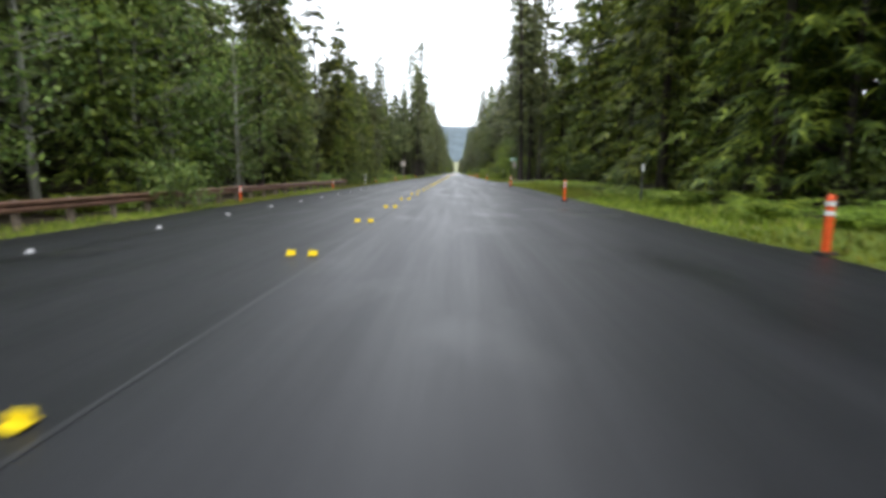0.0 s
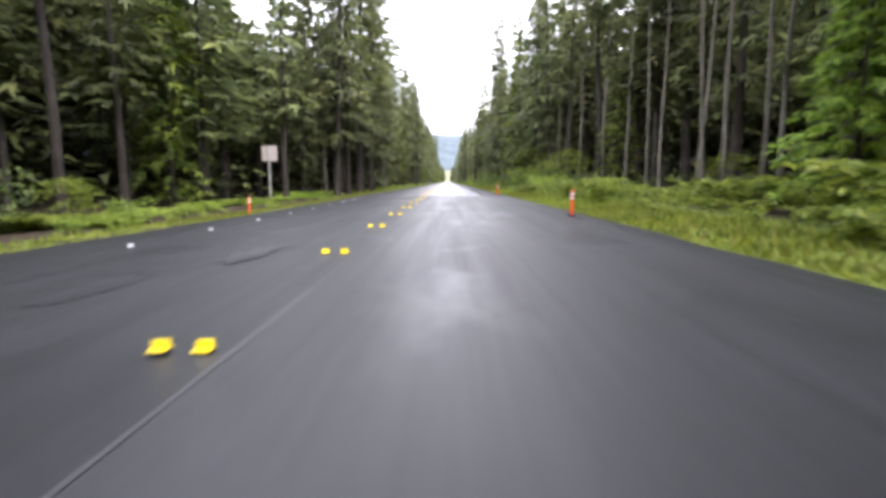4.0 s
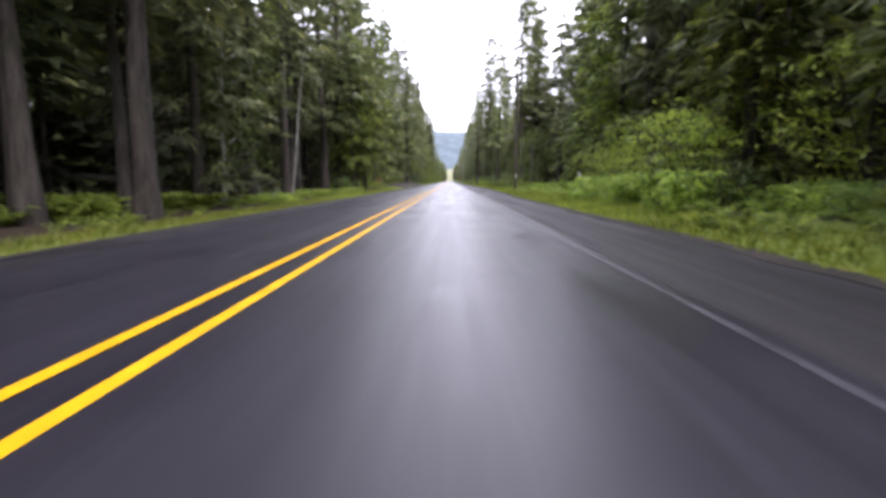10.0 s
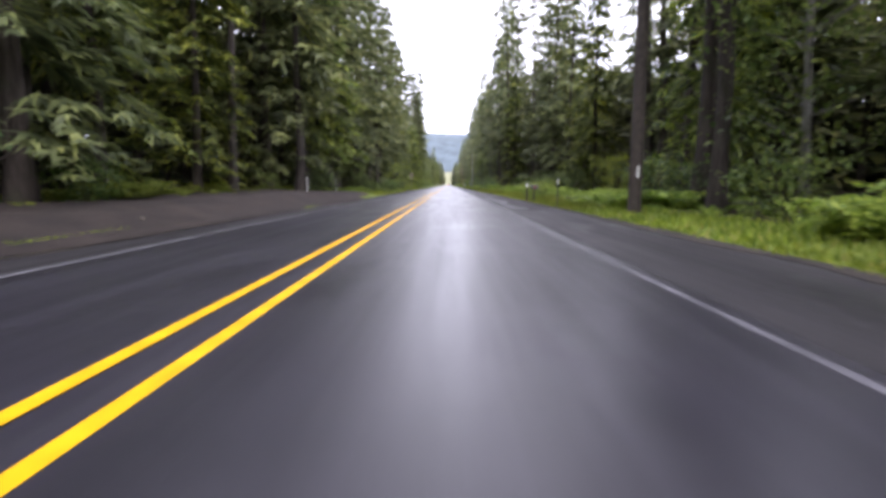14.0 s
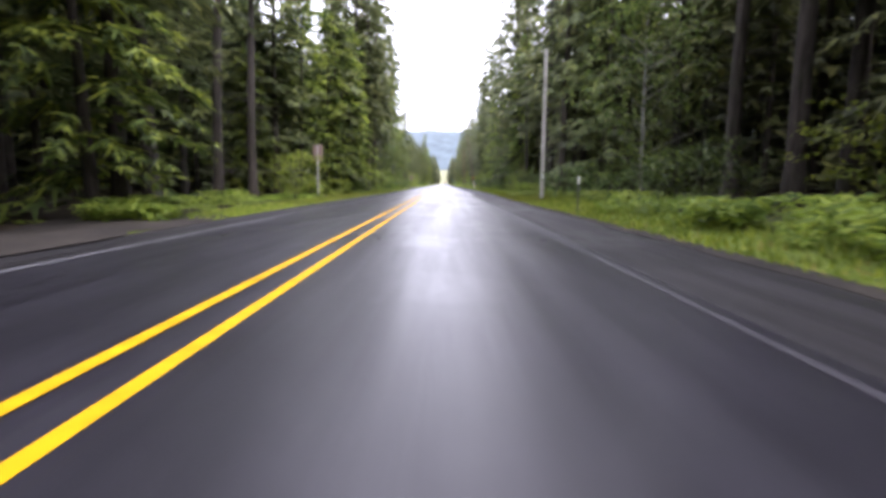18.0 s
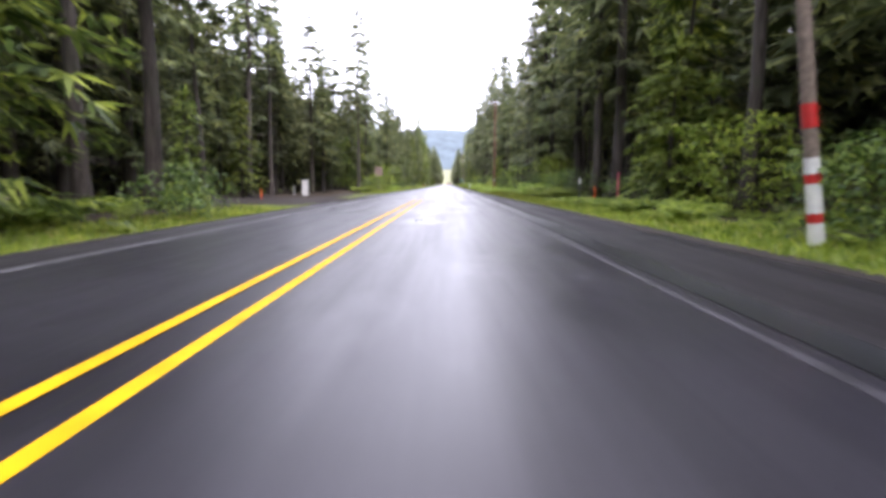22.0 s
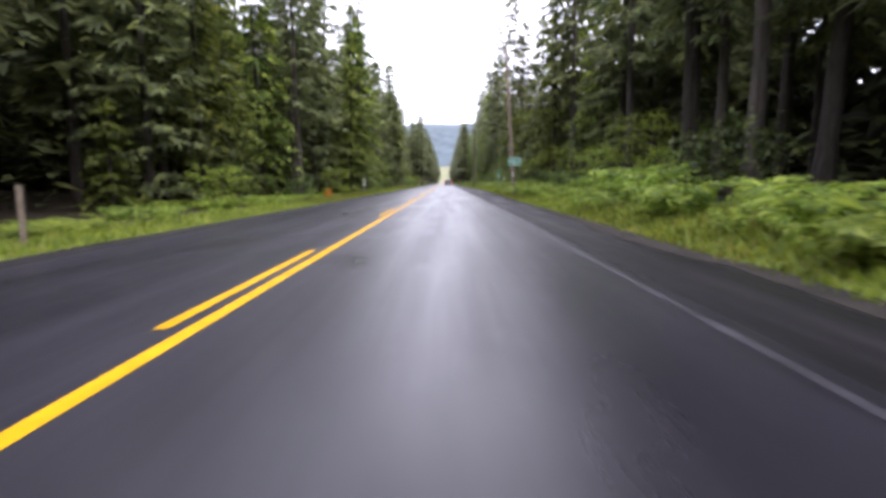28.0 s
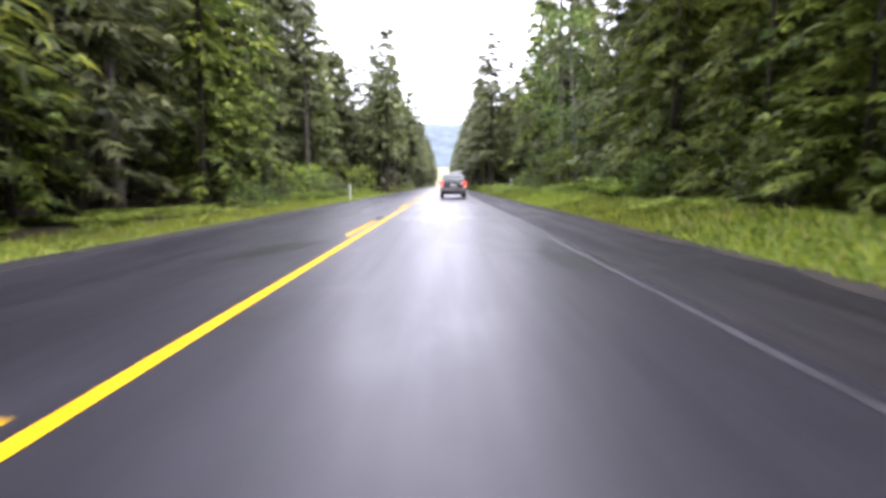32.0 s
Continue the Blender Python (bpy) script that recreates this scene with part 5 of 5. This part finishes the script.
ms = thing("mile_sign", pose(7.68, 759.6, height(7.68, 759.6), 0, 0, -6), "narrow green milepost sign on a grey post", "road sign")
bm = bmesh.new()
box(bm, 0, 0.03, 0.75, 0.06, 0.04, 2.3, 0.006)
part("post", bm, M_POSTGREY, ms)
bm = bmesh.new()
box(bm, 0, 0, 1.55, 0.25, 0.012, 0.92, 0.012)
part("plate", bm, M_GREEN, ms)
text_part("MILE", 0.085, ms, 0, -0.009, 1.90, M_REFLECT)
for z in (1.65, 1.42, 1.22):
    bm = bmesh.new()
    box(bm, 0, -0.009, z, 0.12, 0.004, 0.15)
    part("number_bar", bm, M_REFLECT, ms)

# short dark post with a plate beside the gravel apron
mb = thing("marker_post", pose(6.3, 381.2, height(6.3, 381.2)), "short dark wooden post with a white reflector plate", "roadside post")
bm = bmesh.new()
box(bm, 0, 0, 0.45, 0.11, 0.11, 1.4, 0.01)
part("post", bm, M_POLE, mb)
bm = bmesh.new()
box(bm, 0, -0.062, 0.98, 0.11, 0.012, 0.24, 0.004)
part("reflector", bm, M_REFLECT, mb, "white reflector plate")
# dark mailbox on its own short post behind the marker
mx = thing("mailbox", pose(6.85, 381.9, height(6.85, 381.9), 0, 0, 6), "dark dull grey mailbox on a short wooden post", "mailbox")
bm = bmesh.new()
box(bm, 0, 0, 0.25, 0.09, 0.09, 0.95, 0.008)
part("post", bm, M_POLE, mx)
verts, faces = [], []
outline = [(-0.10, 0.0), (0.10, 0.0)] + [(0.10 * math.cos(math.pi * k / 8), 0.16 + 0.11 * math.sin(math.pi * k / 8)) for k in range(9)]
for bx in (-0.24, 0.24):
    verts += [(bx, py, 0.70 + pz) for py, pz in outline]
n_o = len(outline)
faces = [tuple(range(n_o))[::-1], tuple(range(n_o, 2 * n_o))] + [(k, (k + 1) % n_o, (k + 1) % n_o + n_o, k + n_o) for k in range(n_o)]
part_mesh("body", mesh("body", verts, faces, M_POSTDARK), mx)
bm = bmesh.new()
box(bm, -0.245, 0, 0.82, 0.012, 0.19, 0.22, 0.004)
part("door", bm, M_BOXGREY, mx, "dull grey door flap")
bm = bmesh.new()
box(bm, 0.05, -0.108, 0.86, 0.10, 0.01, 0.05, 0.003)
part("flag", bm, M_RED, mx, "small red flag")
# pale fallen branch on the dirt
fb = thing("fallen_branch", pose(-6.7, 362.6, height(-6.7, 362.6) + 0.06, 0, 0, 56), "pale fallen branch on the dirt verge", "branch")
bm = bmesh.new()
tube(bm, (0, 0, 0), (0.1, 1.3, 0.03), 0.032, 0.026, 8)
tube(bm, (0.1, 1.29, 0.03), (-0.05, 2.3, 0.0), 0.026, 0.012, 8)
tube(bm, (0.1, 1.25, 0.03), (0.5, 1.8, 0.10), 0.02, 0.008, 6)
part("limb", bm, M_BARKPALE, fb)

# utility pedestal by the dirt driveway
ub = thing("utility_cabinet", pose(-15.4, 611.5, height(-15.4, 611.5), 0, 0, 8) @ Matrix.Diagonal((1.6, 1.6, 1.62, 1)), "pale weathered utility cabinet beside the driveway", "utility cabinet")
bm = bmesh.new()
box(bm, 0, 0, 0.5, 0.44, 0.36, 1.2, 0.03)
part("body", bm, M_CONC, ub)
bm = bmesh.new()
box(bm, 0, 0, 1.12, 0.48, 0.40, 0.08, 0.025)
part("lid", bm, M_CONC, ub)
bm = bmesh.new()
box(bm, 0, -0.185, 0.55, 0.36, 0.012, 0.95, 0.004)
part("door", bm, M_CONC, ub)


def stake(x, y, h, mat, label, w=0.06):
    t = thing("marker_stake", pose(x, y, height(x, y)), label, "stake", "marker stakes")
    bm = bmesh.new()
    box(bm, 0, 0, h / 2 - 0.15, w, w * 0.5, h + 0.3, 0.006)
    part("stake", bm, mat, t)
    return t


stake(-7.1, 334.2, 1.2, M_WOOD, "weathered grey wooden stake", 0.11)
stake(-10.5, 340.0, 1.25, M_ORANGE, "orange plastic marker stake", 0.10)
stake(-15.9, 598, 0.95, M_ORANGE, "thin orange plastic marker stake", 0.09)
stake(-6.1, 709.5, 1.15, M_WOOD, "leaning weathered grey wooden stake", 0.10)
stake(9.4, 577, 0.9, M_ORANGE, "thin orange plastic marker stake", 0.07)
stake(10.3, 576, 1.6, M_BLUEPINK, "stake flagged with red-pink ribbon", 0.07)

# weathered steel guardrail along the drop on the left
gr = thing("guardrail", pose(0, 0, 0), "rusty brown weathered steel guardrail on wooden posts", "guardrail")


def rail_x(y):
    return table(y, [(-30, -9.9), (10, -9.6), (30, -9.4), (52, -9.15)])


verts, faces = [], []
prof = [(-0.02, 0.0), (0.05, 0.035), (0.05, 0.10), (-0.01, 0.135), (-0.01, 0.175), (0.05, 0.21), (0.05, 0.275), (-0.02, 0.31)]
ys = [-28 + 80.0 * k / 36 for k in range(37)]
for y in ys:
    for px, pz in prof:
        verts.append((rail_x(y) + px, y, -0.13 + pz))
    for px, pz in reversed(prof):
        verts.append((rail_x(y) + px - 0.012, y, -0.13 + pz))
w = 2 * len(prof)
for j in range(len(ys) - 1):
    for i in range(w):
        a, b = j * w + i, j * w + (i + 1) % w
        faces.append((a, b, b + w, a + w))
faces += [tuple(range(w)), tuple(range((len(ys) - 1) * w, len(ys) * w))]
part_mesh("rail", mesh("rail", verts, faces, M_RUST), gr)
post_me = None
for k in range(42):
    y = -27 + 1.92 * k
    if post_me is None:
        bm = bmesh.new()
        box(bm, -0.10, 0, -0.05, 0.14, 0.16, 1.15, 0.012)
        ob = part("post", bm, M_WOOD, gr)
        post_me = ob.data
    else:
        ob = part_mesh("post", post_me, gr)
    ob.location = (rail_x(y), y, -0.33)
bm = bmesh.new()
tube(bm, (-9.2, 52.1, -0.15), (-9.2, 52.1, 0.20), 0.11, 0.11, 14)
part("end_terminal", bm, M_RUST, gr)

# tall narrow white marker on the far verge
wm = thing("marker_sign", pose(-7.2, 758.0, height(-7.2, 758.0), 0, 0, 4), "tall narrow white marker plate on a thin post", "road sign")
bm = bmesh.new()
box(bm, 0, 0.02, 0.65, 0.06, 0.04, 1.9, 0.006)
part("post", bm, M_POSTGREY, wm)
bm = bmesh.new()
box(bm, 0, -0.006, 1.2, 0.32, 0.012, 0.85, 0.01)
part("plate", bm, M_REFLECT, wm)


# ---- the dark sport-utility car on the road ahead ----
M_PAINT, _n, _l, _b = shader("dark_green_black_car_paint", 0.25, 0.2)
_b.inputs["Coat Weight"].default_value = 0.6
_a = noise_tex(_n, _l, 2.5, 4)
_l.new(ramp(_n, _l, _a.outputs["Fac"], [(0.3, (0.016, 0.022, 0.019)), (0.7, (0.026, 0.034, 0.030))]).outputs["Color"], _b.inputs["Base Color"])
M_CLAD = plain("grey_plastic_cladding", (0.10, 0.095, 0.095), 0.6)
M_GLASS, _n, _l, _b = shader("tinted_car_glass", 0.05, 0.0, 0.8)
_b.inputs["Base Color"].default_value = (0.05, 0.06, 0.06, 1)
_b.inputs["Transmission Weight"].default_value = 0.15
M_CHROME = plain("bright_wheel_alloy", (0.6, 0.6, 0.6), 0.3, 0.9)
M_TAIL, _n, _l, _b = shader("lit_red_tail_light", 0.25)
_b.inputs["Base Color"].default_value = (0.6, 0.02, 0.015, 1)
_b.inputs["Emission Color"].default_value = (1.0, 0.06, 0.03, 1)
_b.inputs["Emission Strength"].default_value = 1.2

car = thing("sport_utility_car", pose(2.25, run(32.0) + 36.6, 0.0), "dark sport-utility car seen from behind, tail lights lit", "car")


def loft(name, sections, mat, parent, label="", cap=True):
    """A skin over cross-sections of equal point count."""
    v = [p for s in sections for p in s]
    n = len(sections[0])
    f = []
    for j in range(len(sections) - 1):
        for i in range(n):
            a, b = j * n + i, j * n + (i + 1) % n
            f.append((a, b, b + n, a + n))
    if cap:
        f += [tuple(range(n))[::-1], tuple(range((len(sections) - 1) * n, len(sections) * n))]
    return part_mesh(name, mesh(name, v, f, mat, False), parent, label)


def ring(y, hw, z0, z1, rnd, tuck=0.0):
    """A rounded rectangle across the car at y."""
    pts = []
    for cx, cz, a0 in ((hw - rnd - tuck, z1 - rnd, 0), (-hw + rnd + tuck, z1 - rnd, 90), (-hw + rnd, z0 + rnd, 180), (hw - rnd, z0 + rnd, 270)):
        for k in range(4):
            a = radians(a0 + 30 * k)
            pts.append((cx + rnd * math.cos(a), y, cz + rnd * math.sin(a)))
    return pts


loft("body", [ring(0.02, 0.82, 0.52, 1.02, 0.10), ring(0.10, 0.88, 0.40, 1.06, 0.10), ring(1.0, 0.895, 0.34, 1.08, 0.09), ring(3.0, 0.895, 0.34, 1.06, 0.09),
              ring(3.9, 0.88, 0.36, 0.98, 0.10), ring(4.35, 0.82, 0.42, 0.86, 0.12)], M_PAINT, car)
loft("cabin", [ring(0.06, 0.80, 0.98, 1.22, 0.05, 0.03), ring(0.22, 0.78, 0.98, 1.58, 0.07, 0.10), ring(0.45, 0.76, 0.98, 1.67, 0.08, 0.12), ring(2.2, 0.76, 0.98, 1.69, 0.08, 0.12),
               ring(2.6, 0.75, 0.98, 1.60, 0.08, 0.10), ring(3.35, 0.78, 0.98, 1.06, 0.03, 0.02)], M_PAINT, car)
bm = bmesh.new()
q = [bm.verts.new(v) for v in ((-0.66, 0.075, 1.12), (0.66, 0.075, 1.12), (0.60, 0.225, 1.53), (-0.60, 0.225, 1.53))]
fc = bm.faces.new(q)
ex = bmesh.ops.extrude_face_region(bm, geom=[fc])
bmesh.ops.translate(bm, vec=(0, -0.035, 0.012), verts=[v for v in ex["geom"] if isinstance(v, bmesh.types.BMVert)])
bmesh.ops.recalc_face_normals(bm, faces=bm.faces)
part("rear_window", bm, M_GLASS, car, "tinted rear window")
for s in (-1, 1):
    bm = bmesh.new()
    box(bm, s * 0.785, 1.45, 1.33, 0.03, 2.0, 0.36, 0.01)
    part("side_window", bm, M_GLASS, car)
    bm = bmesh.new()
    box(bm, s * 0.80, 0.03, 0.98, 0.15, 0.10, 0.33, 0.03)
    part("tail_light", bm, M_TAIL, car, "lit red tail light")
    bm = bmesh.new()
    box(bm, s * 0.80, 0.02, 0.78, 0.14, 0.08, 0.06, 0.02)
    part("reverse_light", bm, M_REFLECT, car)
    bm = bmesh.new()
    box(bm, s * 0.97, 2.75, 1.12, 0.18, 0.10, 0.16, 0.035)
    part("door_mirror", bm, M_BLACK, car)
    bm = bmesh.new()
    tube(bm, (s * 0.62, 0.5, 1.76), (s * 0.62, 2.4, 1.78), 0.02, 0.02, 8)
    for yy in (0.55, 1.45, 2.35):
        tube(bm, (s * 0.62, yy, 1.66), (s * 0.62, yy, 1.77), 0.016, 0.016, 8)
    part("roof_rail", bm, M_BLACK, car)
bm = bmesh.new()
box(bm, 0, 0.02, 0.58, 1.76, 0.22, 0.26, 0.06)
part("rear_bumper", bm, M_CLAD, car, "grey plastic rear bumper")
bm = bmesh.new()
box(bm, 0, -0.005, 0.90, 0.36, 0.02, 0.17, 0.006)
pl = part("number_plate", bm, M_REFLECT, car, "white number plate")
bm = bmesh.new()
box(bm, 0, -0.018, 0.90, 0.26, 0.006, 0.07)
part("number_bar", bm, M_CLAD, pl)
bm = bmesh.new()
box(bm, 0.55, 0.0, 1.0, 0.16, 0.02, 0.08, 0.004)
part("sticker", bm, M_REFLECT, car, "white bumper sticker")
bm = bmesh.new()
tube(bm, (0.08, 0.03, 1.16), (-0.28, 0.06, 1.24), 0.012, 0.008, 6)
part("rear_wiper", bm, M_BLACK, car)
bm = bmesh.new()
for yy in (0.7, 2.1):
    tube(bm, (-0.68, yy, 1.79), (0.68, yy, 1.79), 0.022, 0.022, 8)
box(bm, 0.34, 0.9, 1.83, 0.5, 0.10, 0.05, 0.015)
part("roof_rack", bm, M_STEEL, car)
bm = bmesh.new()
box(bm, 0, 2.2, 0.30, 1.5, 3.6, 0.12, 0.03)
tube(bm, (0.45, -0.03, 0.36), (0.45, 0.4, 0.36), 0.03, 0.03, 10)
part("underside", bm, M_BLACK, car)
for s in (-1, 1):
    for yy in (0.85, 3.45):
        bm = bmesh.new()
        tube(bm, (s * 0.66, yy, 0.345), (s * 0.90, yy, 0.345), 0.345, 0.345, 26)
        es = [e for e in bm.edges if len(e.link_faces) == 2 and any(len(f.verts) > 4 for f in e.link_faces)]
        bmesh.ops.bevel(bm, geom=es, offset=0.05, segments=2, affect="EDGES")
        wh = new("wheel")
        wh.parent = car
        part("tyre", bm, M_RUBBER, wh)
        bm = bmesh.new()
        tube(bm, (s * 0.80, yy, 0.345), (s * 0.915, yy, 0.345), 0.215, 0.20, 20)
        part("rim", bm, M_CHROME, wh)
        bm = bmesh.new()
        box(bm, s * 0.80, yy, 0.70, 0.20, 0.86, 0.08, 0.03)
        part("wheel_arch", bm, M_CLAD, car)
